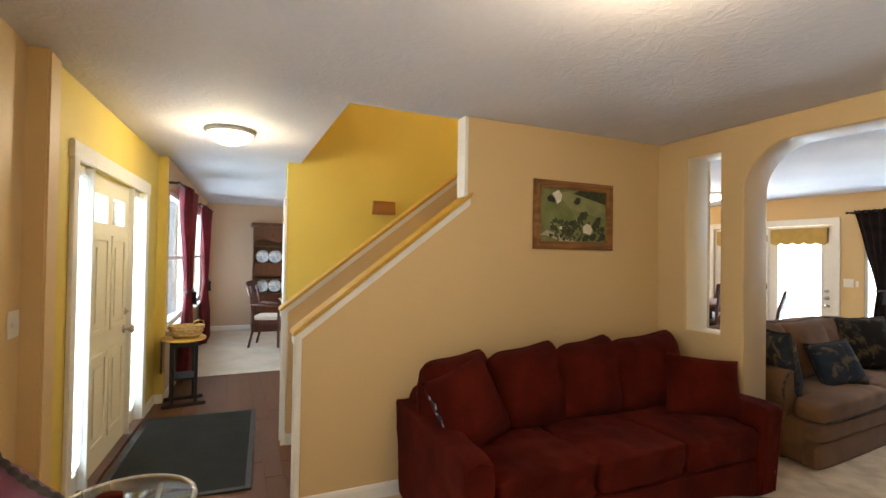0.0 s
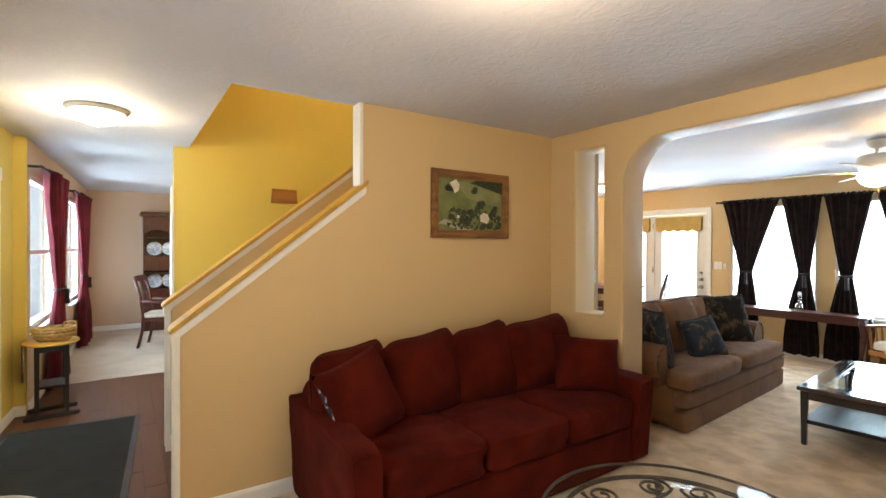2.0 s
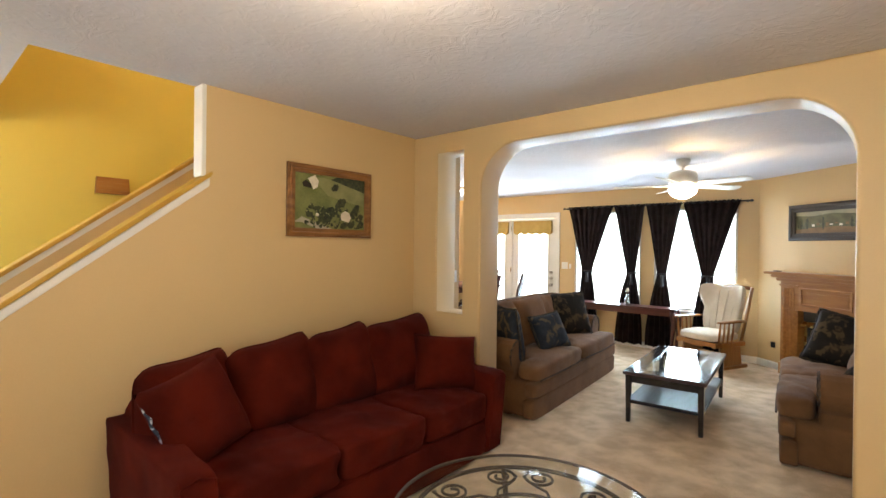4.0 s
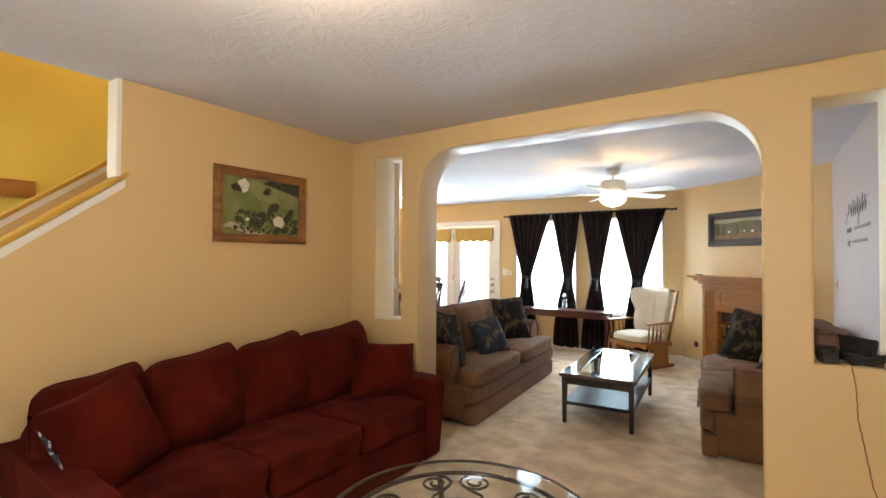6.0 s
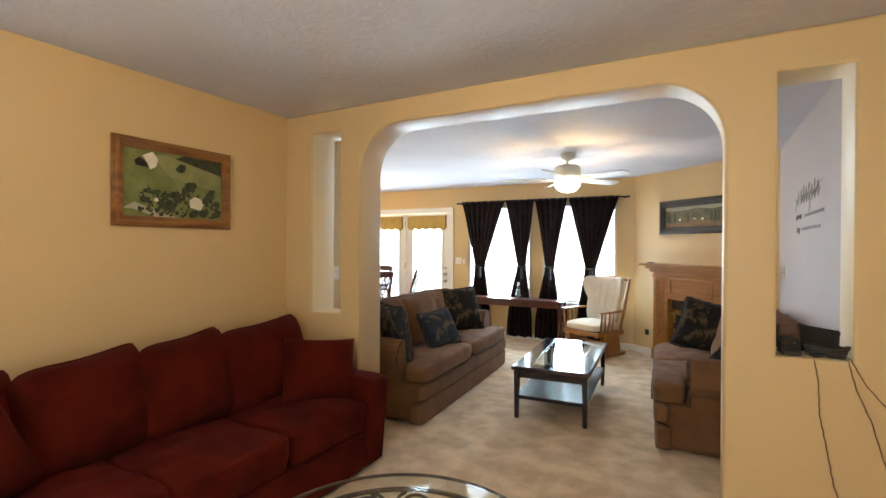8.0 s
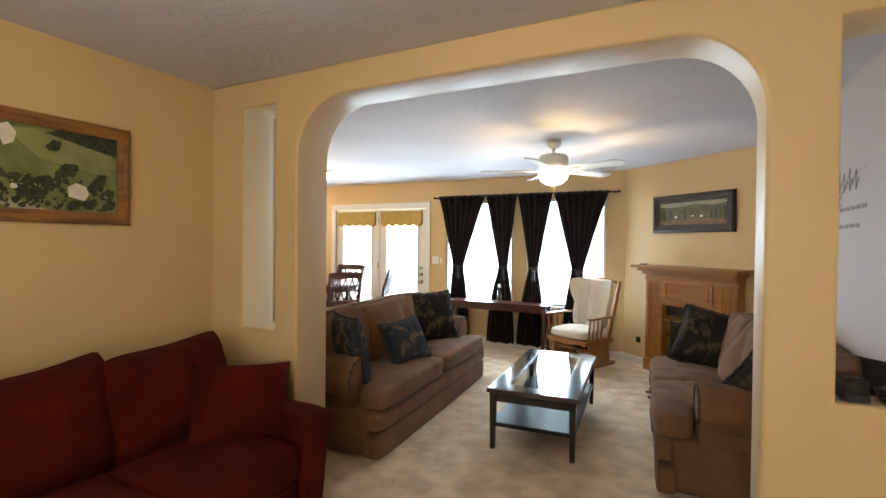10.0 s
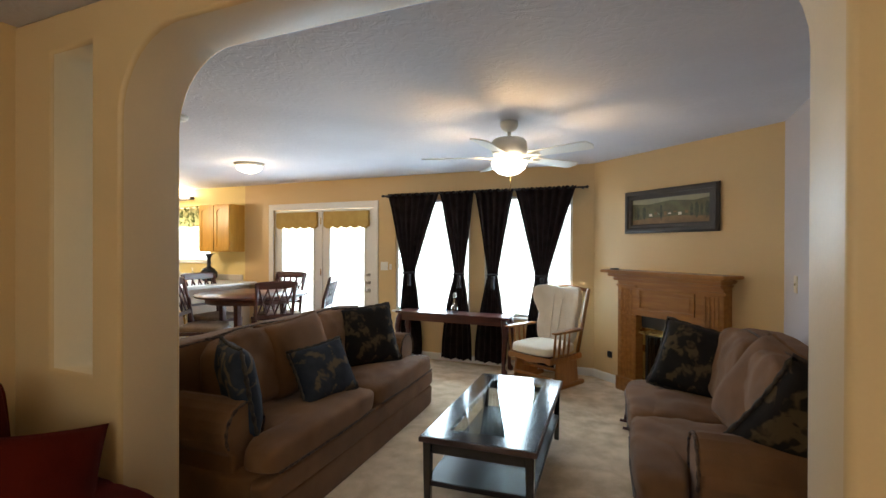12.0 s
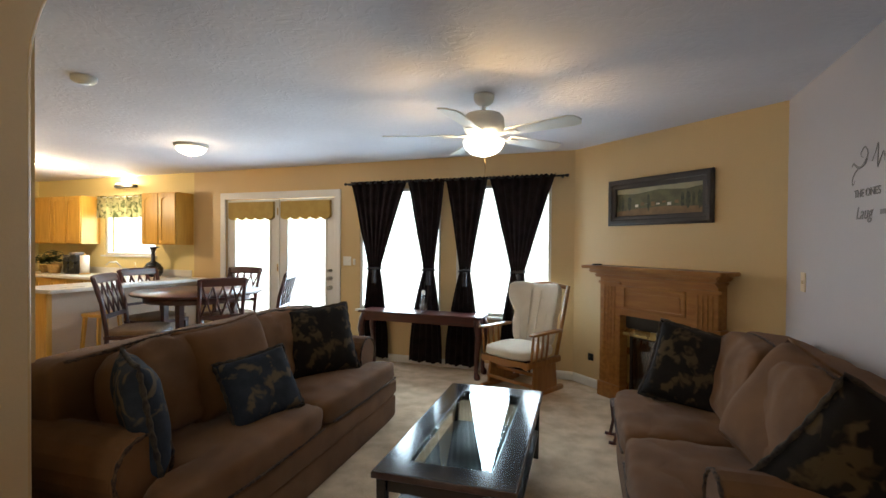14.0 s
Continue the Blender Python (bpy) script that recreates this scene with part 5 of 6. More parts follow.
tp = thing("throw_pillow", "dark red throw pillow with blue printed back", "pillow", pose(0.59, -1.94, 0.46, -24, -12, 110), "throw pillows")
part("cover", pillow_mesh(0.46, 0.46, 0.18, 18, 31), RED, tp)
part("printed_edge", tube([(p[0] + 0.003 * (-1) ** k, -0.006 * (k % 3), p[2]) for k, p in enumerate(pillow_edge(0.46, 0.46)[44:51])], 0.006, 6, taper=[0.002, 0.005, 0.009, 0.006, 0.010, 0.005, 0.002]), PRINTED, tp, "blue and white printed edge")
tp = thing("throw_pillow", "dark red throw pillow in the sofa corner", "pillow", pose(0.70, -0.36, 0.445, -24, 6, 60), "throw pillows")
part("cover", pillow_mesh(0.50, 0.42, 0.18, 18, 32), RED, tp)

# ---- coffee table ----
ct = thing("coffee_table", "dark espresso coffee table with glass inset and lower shelf", "coffee table", pose(1.69, 1.855, 0, 0, 0, 4.2))
CWX, CLY = 0.315, 0.685
part("tabletop", plate(rect(-CWX, CWX, -CLY, CLY), [rect(-0.19, 0.19, -0.545, 0.535)], 0.035, 0.006, Matrix.Translation((0, 0, 0.41))), ESPRESSO, ct)
edge = plate(rect(-CWX - 0.004, CWX + 0.004, -CLY - 0.004, CLY + 0.004), [rect(-CWX + 0.006, CWX - 0.006, -CLY + 0.006, CLY - 0.006)], 0.030, 0.004, Matrix.Translation((0, 0, 0.4125)))
part("worn_edge", edge, ESPRESSO_EDGE, ct)
part("glass_inset", B(-0.196, 0.196, -0.55, 0.54, 0.436, 0.443, 0.003), TOP_GLASS, ct, "bevelled clear glass inset")
part("glass_bevel", plate(rect(-0.194, 0.194, -0.548, 0.538), [rect(-0.172, 0.172, -0.526, 0.516)], 0.004, 0.0018, Matrix.Translation((0, 0, 0.4405))), TOP_GLASS, ct)
for x in (-CWX + 0.035, CWX - 0.035):
    part("apron", B(x - 0.01, x + 0.01, -CLY + 0.06, CLY - 0.06, 0.345, 0.409, 0.003), ESPRESSO, ct)
    for y in (-CLY + 0.04, CLY - 0.04):
        part("leg", tapered(x, y, 0, 0.41, 0.034, 0.046), ESPRESSO, ct)
for y in (-CLY + 0.04, CLY - 0.04):
    part("apron", B(-CWX + 0.06, CWX - 0.06, y - 0.01, y + 0.01, 0.345, 0.409, 0.003), ESPRESSO, ct)
part("shelf", B(-CWX + 0.02, CWX - 0.02, -CLY + 0.03, CLY - 0.03, 0.165, 0.195, 0.004), ESPRESSO_SHELF, ct)

# ---- round glass table ----
gt = thing("glass_table", "round glass-topped table with bronze scrollwork", "table", pose(1.97, -1.38, 0))
part("glass_top", lathe([(0, 0.452), (0.52, 0.452), (0.53, 0.456), (0.53, 0.460), (0.52, 0.464), (0, 0.464)], 72), PATIO_GLASS, gt, "clear bevelled glass disc")
part("rim", tube(arc(0, 0, 0.53, 0, 360, 72, 0.458)[:-1], 0.007, 8, True), IRON, gt)
part("ring", tube(arc(0, 0, 0.45, 0, 360, 64, 0.436)[:-1], 0.010, 8, True), IRON, gt)
part("ring", tube(arc(0, 0, 0.20, 0, 360, 40, 0.436)[:-1], 0.008, 8, True), IRON, gt)


def spiral(cx, cy, r0, r1, a0, turns, z=0.436, n=40):
    return [(cx + (r0 + (r1 - r0) * k / n) * math.cos(radians(a0) + turns * 2 * math.pi * k / n), cy + (r0 + (r1 - r0) * k / n) * math.sin(radians(a0) + turns * 2 * math.pi * k / n), z) for k in range(n + 1)]


for k in range(10):
    rz = Matrix.Rotation(2 * math.pi * k / 10, 4, "Z")
    s = 1 if k % 2 else -1
    part("scroll", moved(join(tube(spiral(0.36, 0.02 * s, 0.075, 0.018, 40 * s, 1.8 * s), 0.0065, 6), tube([(0.20, -0.05 * s, 0.436), (0.25, -0.03 * s, 0.436), (0.29, 0.04 * s, 0.436), (0.345, 0.095 * s, 0.436), (0.42, 0.08 * s, 0.436)], 0.006, 6)), rz), IRON, gt)
for k in range(4):
    a = radians(45 + 90 * k)
    c, s_ = math.cos(a), math.sin(a)
    part("leg", tube([(0.45 * c, 0.45 * s_, 0.43), (0.40 * c, 0.40 * s_, 0.34), (0.28 * c, 0.28 * s_, 0.2), (0.30 * c, 0.30 * s_, 0.08), (0.38 * c, 0.38 * s_, 0.012)], 0.013, 8), IRON, gt)
    part("foot", lathe([(0, 0), (0.022, 0), (0.022, 0.01), (0.012, 0.018), (0, 0.02)], 12, Matrix.Translation((0.38 * c, 0.38 * s_, 0))), IRON, gt)

# ---- side table with glass tray top, burgundy chair ----
st = thing("side_table", "small round glass side table with a chrome rim", "side table", pose(0.52, -3.60, -0.0))
part("glass_top", lathe([(0, 0.44), (0.25, 0.44), (0.255, 0.446), (0.25, 0.452), (0, 0.452)], 48), TOP_GLASS, st)
part("rim", tube(arc(0, 0, 0.256, 0, 360, 48, 0.452)[:-1], 0.010, 8, True), NICKEL, st, "polished chrome rim")
for k in range(3):
    a = radians(30 + 120 * k)
    part("leg", tube([(0.22 * math.cos(a), 0.22 * math.sin(a), 0.44), (0.14 * math.cos(a), 0.14 * math.sin(a), 0.25), (0.22 * math.cos(a), 0.22 * math.sin(a), 0.0)], 0.011, 8), NICKEL, st)
candle = thing("candle", "short dark red candle on the glass table", "candle", pose(0.50, -3.66, 0.453))
part("wax", lathe([(0, 0), (0.05, 0), (0.052, 0.01), (0.05, 0.035), (0.0, 0.03)], 20), RED, candle)
ac = thing("armchair", "burgundy upholstered slipper chair against the front wall", "chair", pose(1.22, -3.82, 0))
MAGENTA = mat("magenta_fabric", (0.15, 0.011, 0.042), (0.11, 0.008, 0.03), rough=0.9, scale=6, fine=280, bump=0.4, sheen=0.3)
part("seat", soft(0.62, 0.50, 0.16, 6, 0.03, 0.006, 3, 12, (0, 0.0, 0.34)), MAGENTA, ac)
part("backrest", soft(0.60, 0.14, 0.48, 5, 0.02, 0.006, 4, 12, (0, -0.20, 0.60), Matrix.Rotation(radians(4), 4, "X")), MAGENTA, ac)
for x in (-0.26, 0.26):
    for y in (-0.2, 0.2):
        part("leg", tapered(x, y, 0, 0.27, 0.03, 0.042), MAHOG, ac)
throw_pillow(pose(1.02, -3.84, 0.43, -6, 8, 40), 0.40, 0.40, 0.15, MAGENTA, "magenta throw pillow on the chair", 17)

# ---- console table by the window ----
co = thing("console_table", "mahogany console table with cabriole legs under the windows", "console table", pose(0.35, 4.25, 0))
CTZ = 0.665
part("tabletop", B(-0.74, 0.74, -0.16, 0.16, CTZ - 0.022, CTZ, 0.007), MAHOG, co)
part("apron", B(-0.68, 0.68, -0.135, -0.115, CTZ - 0.11, CTZ - 0.022, 0.003), MAHOG, co)
part("apron", B(-0.68, 0.68, 0.115, 0.135, CTZ - 0.11, CTZ - 0.022, 0.003), MAHOG, co)
for sx in (-1, 1):
    part("apron", B(sx * 0.68 - 0.01, sx * 0.68 + 0.01, -0.13, 0.13, CTZ - 0.11, CTZ - 0.022, 0.003), MAHOG, co)
    for sy in (-1, 1):
        x, y = sx * 0.675, sy * 0.125
        zs = [CTZ - 0.03, CTZ - 0.10, 0.46, 0.32, 0.18, 0.07, 0.03, 0.0]
        out = [0.0, 0.018, 0.032, 0.016, 0.0, 0.002, 0.015, 0.02]
        rad = [0.030, 0.042, 0.040, 0.028, 0.020, 0.022, 0.036, 0.028]
        leg = part("leg", tube([(x + sx * o, y + sy * o * 0.4, z) for o, z in zip(out, zs)], 0.03, 12, taper=rad), MAHOG, co)
bottle = thing("glass_bottle", "small clear glass bottle on the console table", "bottle", pose(0.37, 4.24, CTZ))
part("body", lathe([(0, 0), (0.038, 0), (0.042, 0.02), (0.042, 0.07), (0.03, 0.10), (0.018, 0.12), (0.018, 0.19), (0.022, 0.2), (0, 0.2)], 20), glass_mat("bottle_glass", (0.8, 0.85, 0.88), 0.02, 0.7), bottle)
part("stopper", lathe([(0, 0.2), (0.02, 0.2), (0.024, 0.22), (0.014, 0.245), (0, 0.25)], 14), PLASTIC_W, bottle)

# ---- glider rocker ----
rk = thing("glider_rocker", "oak glider rocker with cream cushions", "rocking chair", pose(1.53, 4.03, 0, 0, 0, -26))
for sx in (-1, 1):
    x = sx * 0.27
    part("foot_rail", B(x - 0.025, x + 0.025, -0.30, 0.30, 0.0, 0.045, 0.008), OAK, rk)
    part("side_panel", plate([(-0.20, 0.045), (0.20, 0.045), (0.17, 0.28), (-0.17, 0.28)], [], 0.03, 0.006, WALL_YZ(x - 0.015)), OAK, rk)
    part("seat_rail", B(x - 0.02, x + 0.02, -0.29, 0.26, 0.28, 0.34, 0.008), OAK, rk)
    part("armrest", soft(0.075, 0.50, 0.028, 5, 0, 0.001, sx, 8, (sx * 0.31, -0.03, 0.60)), OAK, rk)
    for y in (-0.24, -0.16, -0.08, 0.0):
        part("spindle", tube([(sx * 0.285, y, 0.33), (sx * 0.30, y, 0.46), (sx * 0.31, y, 0.595)], 0.011, 8, taper=[0.009, 0.014, 0.009]), OAK, rk)
    part("back_post", tube([(sx * 0.25, 0.22, 0.30), (sx * 0.27, 0.30, 0.65), (sx * 0.29, 0.38, 1.02)], 0.02, 8), OAK, rk)
part("stretcher", B(-0.27, 0.27, -0.22, -0.19, 0.10, 0.13, 0.005), OAK_X, rk)
part("stretcher", B(-0.27, 0.27, -0.10, -0.07, 0.17, 0.20, 0.005), OAK_X, rk)
part("front_rail", plate([(-0.27, 0.27), (-0.2, 0.29), (0, 0.265), (0.2, 0.29), (0.27, 0.27), (0.27, 0.34), (-0.27, 0.34)], [], 0.025, 0.004, WALL_XZ(-0.265)), OAK_X, rk)
part("top_rail", tube([(-0.29, 0.385, 1.0), (0, 0.41, 1.035), (0.29, 0.385, 1.0)], 0.02, 8), OAK_X, rk)
part("seat_cushion", soft(0.54, 0.54, 0.11, 4.5, 0.02, 0.006, 2, 14, (0, -0.05, 0.395)), CREAM, rk)
bk = soft(0.60, 0.13, 0.66, 4.0, 0.0, 0.006, 5, 16)
for v in bk.verts:
    w = v.co.z / 0.35
    v.co.x *= 0.82 + 0.38 * max(0, w) ** 0.8 if w > 0 else 0.84
    v.co.y -= 0.13 * (abs(v.co.x) / 0.30) ** 3 * (0.4 + 0.6 * max(0, w))
    v.co.z += 0.03 * abs(v.co.x) / 0.28 if w > 0.6 else 0
part("back_cushion", moved(bk, Matrix.Translation((0, 0.25, 0.70)) @ Matrix.Rotation(radians(-12), 4, "X")), CREAM, rk)
for x in (-0.15, -0.05, 0.05, 0.15):
    part("seam", tube([(x * 0.85, 0.135, 0.47), (x, 0.165, 0.64), (x * 1.12, 0.205, 0.82), (x * 1.2, 0.245, 0.97)], 0.006, 6), CREAM, rk)

# ---- small wooden footrest by the loveseat ----
fr = thing("footrest", "low curved dark wooden footrest beside the loveseat", "footrest", pose(2.49, 3.03, 0, 0, 0, 10))
for y in (-0.09, 0.09):
    part("runner", tube([(-0.13, y, 0.02), (-0.06, y, 0.012), (0.06, y, 0.012), (0.13, y, 0.02)], 0.012, 8), MAHOG, fr)
    for x in (-0.07, 0.07):
        part("leg", tube([(x * 1.3, y, 0.02), (x, y, 0.12), (x * 1.2, y, 0.26)], 0.013, 8), MAHOG, fr)
part("top", soft(0.20, 0.22, 0.03, 6, 0.01, 0.001, 1, 8, (0, 0, 0.27)), MAHOG, fr)


# ---- dinette ----
dt = thing("dinette_table", "round espresso dinette table", "table", pose(-2.32, 3.65, 0))
part("tabletop", lathe([(0, 0.815), (0.66, 0.815), (0.71, 0.825), (0.715, 0.84), (0.705, 0.852), (0, 0.852)], 56), MAHOG, dt)
part("apron", lathe([(0.0, 0.74), (0.58, 0.74), (0.58, 0.815), (0.0, 0.815)], 40), MAHOG, dt)
for k in range(4):
    a = radians(20 + 90 * k)
    part("leg", tapered(0.42 * math.cos(a), 0.42 * math.sin(a), 0, 0.75, 0.045, 0.07), MAHOG, dt)


def lattice_chair(m, label, group):
    """Front towards local -Y."""
    ch = thing("dining_chair", label, "chair", m, group)
    part("seat", soft(0.44, 0.43, 0.06, 6, 0.015, 0.003, 1, 10, (0, 0, 0.465)), CHAIR_TAN, ch, "tan upholstered seat")
    part("seat_frame", B(-0.22, 0.22, -0.21, 0.21, 0.40, 0.44, 0.006), MAHOG, ch)
    for x in (-0.195, 0.195):
        part("leg", tapered(x, -0.185, 0, 0.40, 0.030, 0.042), MAHOG, ch)
        part("leg", tube([(x, 0.24, 0.0), (x, 0.20, 0.25), (x, 0.19, 0.45), (x * 1.03, 0.23, 0.75), (x * 1.05, 0.30, 1.0)], 0.021, 8), MAHOG, ch)
    part("top_rail", moved(soft(0.46, 0.028, 0.085, 6, 0.008, 0.001, 2, 10), pose(0, 0.297, 0.985, -14)), MAHOG, ch)
    part("mid_rail", moved(B(-0.2, 0.2, -0.012, 0.012, -0.022, 0.022, 0.004), pose(0, 0.215, 0.62, -10)), MAHOG, ch)
    for k in range(4):
        x = -0.135 + 0.09 * k
        for d in (-1, 1):
            part("lattice_slat", tube([(x - 0.05 * d, 0.22, 0.63), (x, 0.252, 0.79), (x + 0.05 * d, 0.288, 0.955)], 0.0095, 6), MAHOG, ch)
    part("stretcher", B(-0.19, 0.19, -0.012, 0.012, 0.16, 0.19, 0.003), MAHOG, ch)
    return ch


BIG = Matrix.Diagonal((1.10, 1.06, 1.03, 1))
first = lattice_chair(pose(-1.75, 3.34, 0, 0, 0, -119) @ BIG, "dark wooden dinette chair with a lattice back and tan seat", "chairs round the dinette table")
for x, y, a in ((-2.42, 2.97, 122), (-3.03, 3.66, 90), (-2.42, 4.20, 4), (-1.66, 4.00, -66)):
    copy_thing(first, pose(x, y, 0, 0, 0, a) @ BIG)


# ---- kitchen ----
def cabinet(name, x0, x1, y0, y1, z0, z1, doors, label, arch=True):
    """A cabinet whose doors face -Y."""
    cb = thing(name, label, "cabinet")
    part("body", B(x0, x1, y0 + 0.02, y1, z0, z1, 0.002), OAK_KITCHEN, cb)
    w = (x1 - x0) / doors
    for k in range(doors):
        a, b = x0 + w * k + 0.008, x0 + w * (k + 1) - 0.008
        r = 0.055
        mid = (a + b) / 2
        top = z1 - 0.012 - r
        hole = [(a + r, z0 + 0.012 + r), (b - r, z0 + 0.012 + r), (b - r, top - 0.05)]
        if arch:
            hole += [(mid + (b - r - mid) * math.cos(radians(q)), top - 0.05 + 0.05 * math.sin(radians(q))) for q in range(15, 166, 15)]
        else:
            hole += [(b - r, top), (a + r, top)]
        hole += [(a + r, top - 0.05)]
        d = part("door", plate(rect(a, b, z0 + 0.012, z1 - 0.012), [hole], 0.02, 0.003, WALL_XZ(y0 + 0.02)), OAK_KITCHEN, cb)
        part("panel", B(a + r - 0.005, b - r + 0.005, y0 + 0.012, y0 + 0.02, z0 + 0.05, z1 - 0.05, 0.002), OAK_KITCHEN, d)
    return cb


cabinet("wall_cabinet", -4.03, -3.37, YW - 0.31, YW - 0.001, 1.39, 2.13, 2, "honey oak wall cabinet with two arched doors")
cabinet("wall_cabinet", -6.03, -5.35, YW - 0.31, YW - 0.001, 1.39, 2.13, 2, "honey oak wall cabinet with arched doors beside the window")
cabinet("wall_cabinet", -6.62, -6.05, YW - 0.31, YW - 0.001, 1.39, 2.13, 1, "honey oak corner wall cabinet")
for x0, x1, dn in ((-6.7, -5.9, 2), (-5.9, -5.2, 2), (-5.2, -4.4, 2), (-4.4, -3.82, 1)):
    cabinet("base_cabinet", x0 + 0.002, x1 - 0.002, YW - 0.60, YW - 0.001, 0.0, 0.88, dn, "honey oak base cabinet under the counter", False)
ctop = thing("countertop", "white laminate kitchen countertop with backsplash lip", "countertop")
part("top", B(-6.8, -3.80, YW - 0.64, YW - 0.001, 0.881, 0.92, 0.008), LAMINATE, ctop)
part("backsplash", B(-6.8, -3.40, YW - 0.022, YW - 0.001, 0.921, 1.02, 0.004), LAMINATE, ctop)
pen = thing("peninsula", "kitchen peninsula with a beige panel back and oak end", "kitchen peninsula")
part("panel_back", B(-3.30, -3.26, 2.56, YW - 0.001, 0.0, 0.88, 0.002), PANEL, pen)
part("body", B(-3.79, -3.30, 2.60, YW - 0.65, 0.0, 0.88, 0.002), OAK_KITCHEN, pen)
part("end_panel", B(-3.80, -3.302, 2.56, 2.599, 0.0, 0.88, 0.003), OAK_KITCHEN, pen)
part("corner_post", B(-3.30, -3.245, 2.545, 2.60, 0.0, 0.88, 0.004), OAK_KITCHEN, pen)
ptop = thing("breakfast_bar", "white laminate peninsula top with a rounded overhang", "countertop")
part("top", B(-3.798, -3.08, 2.48, YW - 0.002, 0.882, 0.922, 0.014), LAMINATE, ptop)
kv = thing("valance", "gathered leafy green valance over the kitchen window", "valance", pose(0, YW - 0.06, 0))
part("fabric", drape((-5.34, -4.06), (-5.34, -4.06), (-5.34, -4.06), 2.14, 1.9, 1.80, 9, 0.026, 3), VALANCE_K, kv)
part("rod", tube([(-5.34, 0, 2.12), (-4.06, 0, 2.12)], 0.008), WHITE, kv)
kl = thing("window_light", "narrow lit fixture above the kitchen window", "wall lamp", pose(-4.72, YW - 0.05, 2.29))
part("bar", B(-0.21, 0.21, -0.03, 0.05, -0.03, 0.02, 0.004), BLACK, kl)
tubeglow = part("tube", tube([(-0.2, -0.005, 0.032), (0.2, -0.005, 0.032)], 0.011, 10), SPOT_GLASS, kl, "lit tube")
tubeglow.visible_shadow = False
for x, y in ((-4.6, 3.2), (-5.8, 2.9)):
    dl = thing("downlight", "small lit ceiling downlight in the kitchen", "ceiling lamp", pose(x, y, H), "kitchen downlights")
    part("trim", lathe([(0, 0), (0.09, 0), (0.085, -0.012), (0.06, -0.014), (0, -0.014)][::-1], 24), WHITE, dl)
    lens = part("lens", lathe([(0, -0.014), (0.058, -0.014), (0.05, -0.022), (0, -0.024)][::-1], 24), SPOT_GLASS, dl)
    lens.visible_shadow = False
fa = thing("faucet", "chrome kitchen faucet at the window", "faucet", pose(-4.70, 4.38, 0.92))
part("spout", tube([(0, 0, 0), (0, 0, 0.12), (-0.03, -0.05, 0.20), (-0.08, -0.12, 0.20), (-0.10, -0.16, 0.15)], 0.012, 10), NICKEL, fa)
part("lever", tube([(0.10, 0, 0), (0.10, 0, 0.06), (0.16, -0.01, 0.10)], 0.01, 8), NICKEL, fa)
sb = thing("soap_bottle", "amber soap bottle by the sink", "bottle", pose(-4.42, 4.40, 0.92))
part("body", lathe([(0, 0), (0.03, 0), (0.032, 0.1), (0.014, 0.13), (0.014, 0.15), (0, 0.15)], 16), ALMOND, sb)
part("pump", tube([(0, 0, 0.15), (0, 0, 0.19), (-0.03, 0, 0.19)], 0.006, 6), PLASTIC_W, sb)
va = thing("vase", "dark round-bellied vase with a flared top on the counter", "vase", pose(-3.92, 4.30, 0.923))
part("body", lathe([(0, 0), (0.09, 0), (0.13, 0.06), (0.13, 0.13), (0.09, 0.19), (0.03, 0.23), (0.026, 0.36), (0.05, 0.42), (0.10, 0.435), (0, 0.43)], 24), BLACK_GLOSS, va)
pt = thing("paper_towel", "white paper towel roll on a stand", "paper towel", pose(-5.32, 4.25, 0.92))
part("roll", lathe([(0, 0.02), (0.06, 0.02), (0.06, 0.29), (0, 0.29)], 24), PLASTIC_W, pt)
part("stand", lathe([(0, 0), (0.075, 0), (0.075, 0.012), (0.01, 0.02), (0.01, 0.32), (0, 0.33)], 20), OAK_KITCHEN, pt)
for x, r, h in ((-5.52, 0.075, 0.30), (-5.68, 0.07, 0.26)):
    pc = thing("coffee_maker" if h > 0.28 else "canister", "grey and black countertop appliance" if h > 0.28 else "dark canister on the counter", "appliance" if h > 0.28 else "canister", pose(x, 4.26, 0.92))
    part("body", B(-r, r, -r, r, 0, h, 0.018, 3), BLACK_GLOSS, pc)
    part("lid", B(-r - 0.004, r + 0.004, -r - 0.004, r + 0.004, h + 0.001, h + 0.035, 0.012, 3), FELT, pc)


def potted_plant(m, label, pot_r, pot_h, spread, leaves, seed):
    pp = thing("potted_plant", label, "houseplant", m)
    part("pot", lathe([(0, 0), (pot_r * 0.75, 0), (pot_r, pot_h * 0.9), (pot_r * 1.06, pot_h), (pot_r * 0.9, pot_h), (pot_r * 0.85, pot_h * 0.85), (0, pot_h * 0.85)], 20), WICKER, pp)
    rng = random.Random(seed)
    bm = bmesh.new()
    for _ in range(leaves):
        a, e, d = rng.uniform(0, 6.28), rng.uniform(0.2, 1.4), rng.uniform(0.3, 1.0) * spread
        tip = Vector((math.cos(a) * math.cos(e) * d, math.sin(a) * math.cos(e) * d, pot_h + math.sin(e) * d * 0.9))
        side = Vector((-math.sin(a), math.cos(a), 0)) * 0.03
        base = tip - Vector((math.cos(a), math.sin(a), -0.2)) * 0.07
        mid = (tip + base) / 2 + Vector((0, 0, 0.012))
        v = [bm.verts.new(q) for q in (base, mid + side, tip, mid - side)]
        bm.faces.new(v)
    bmesh.ops.solidify(bm, geom=bm.faces[:], thickness=0.0015)
    part("foliage", bm, LEAF, pp)
    return pp


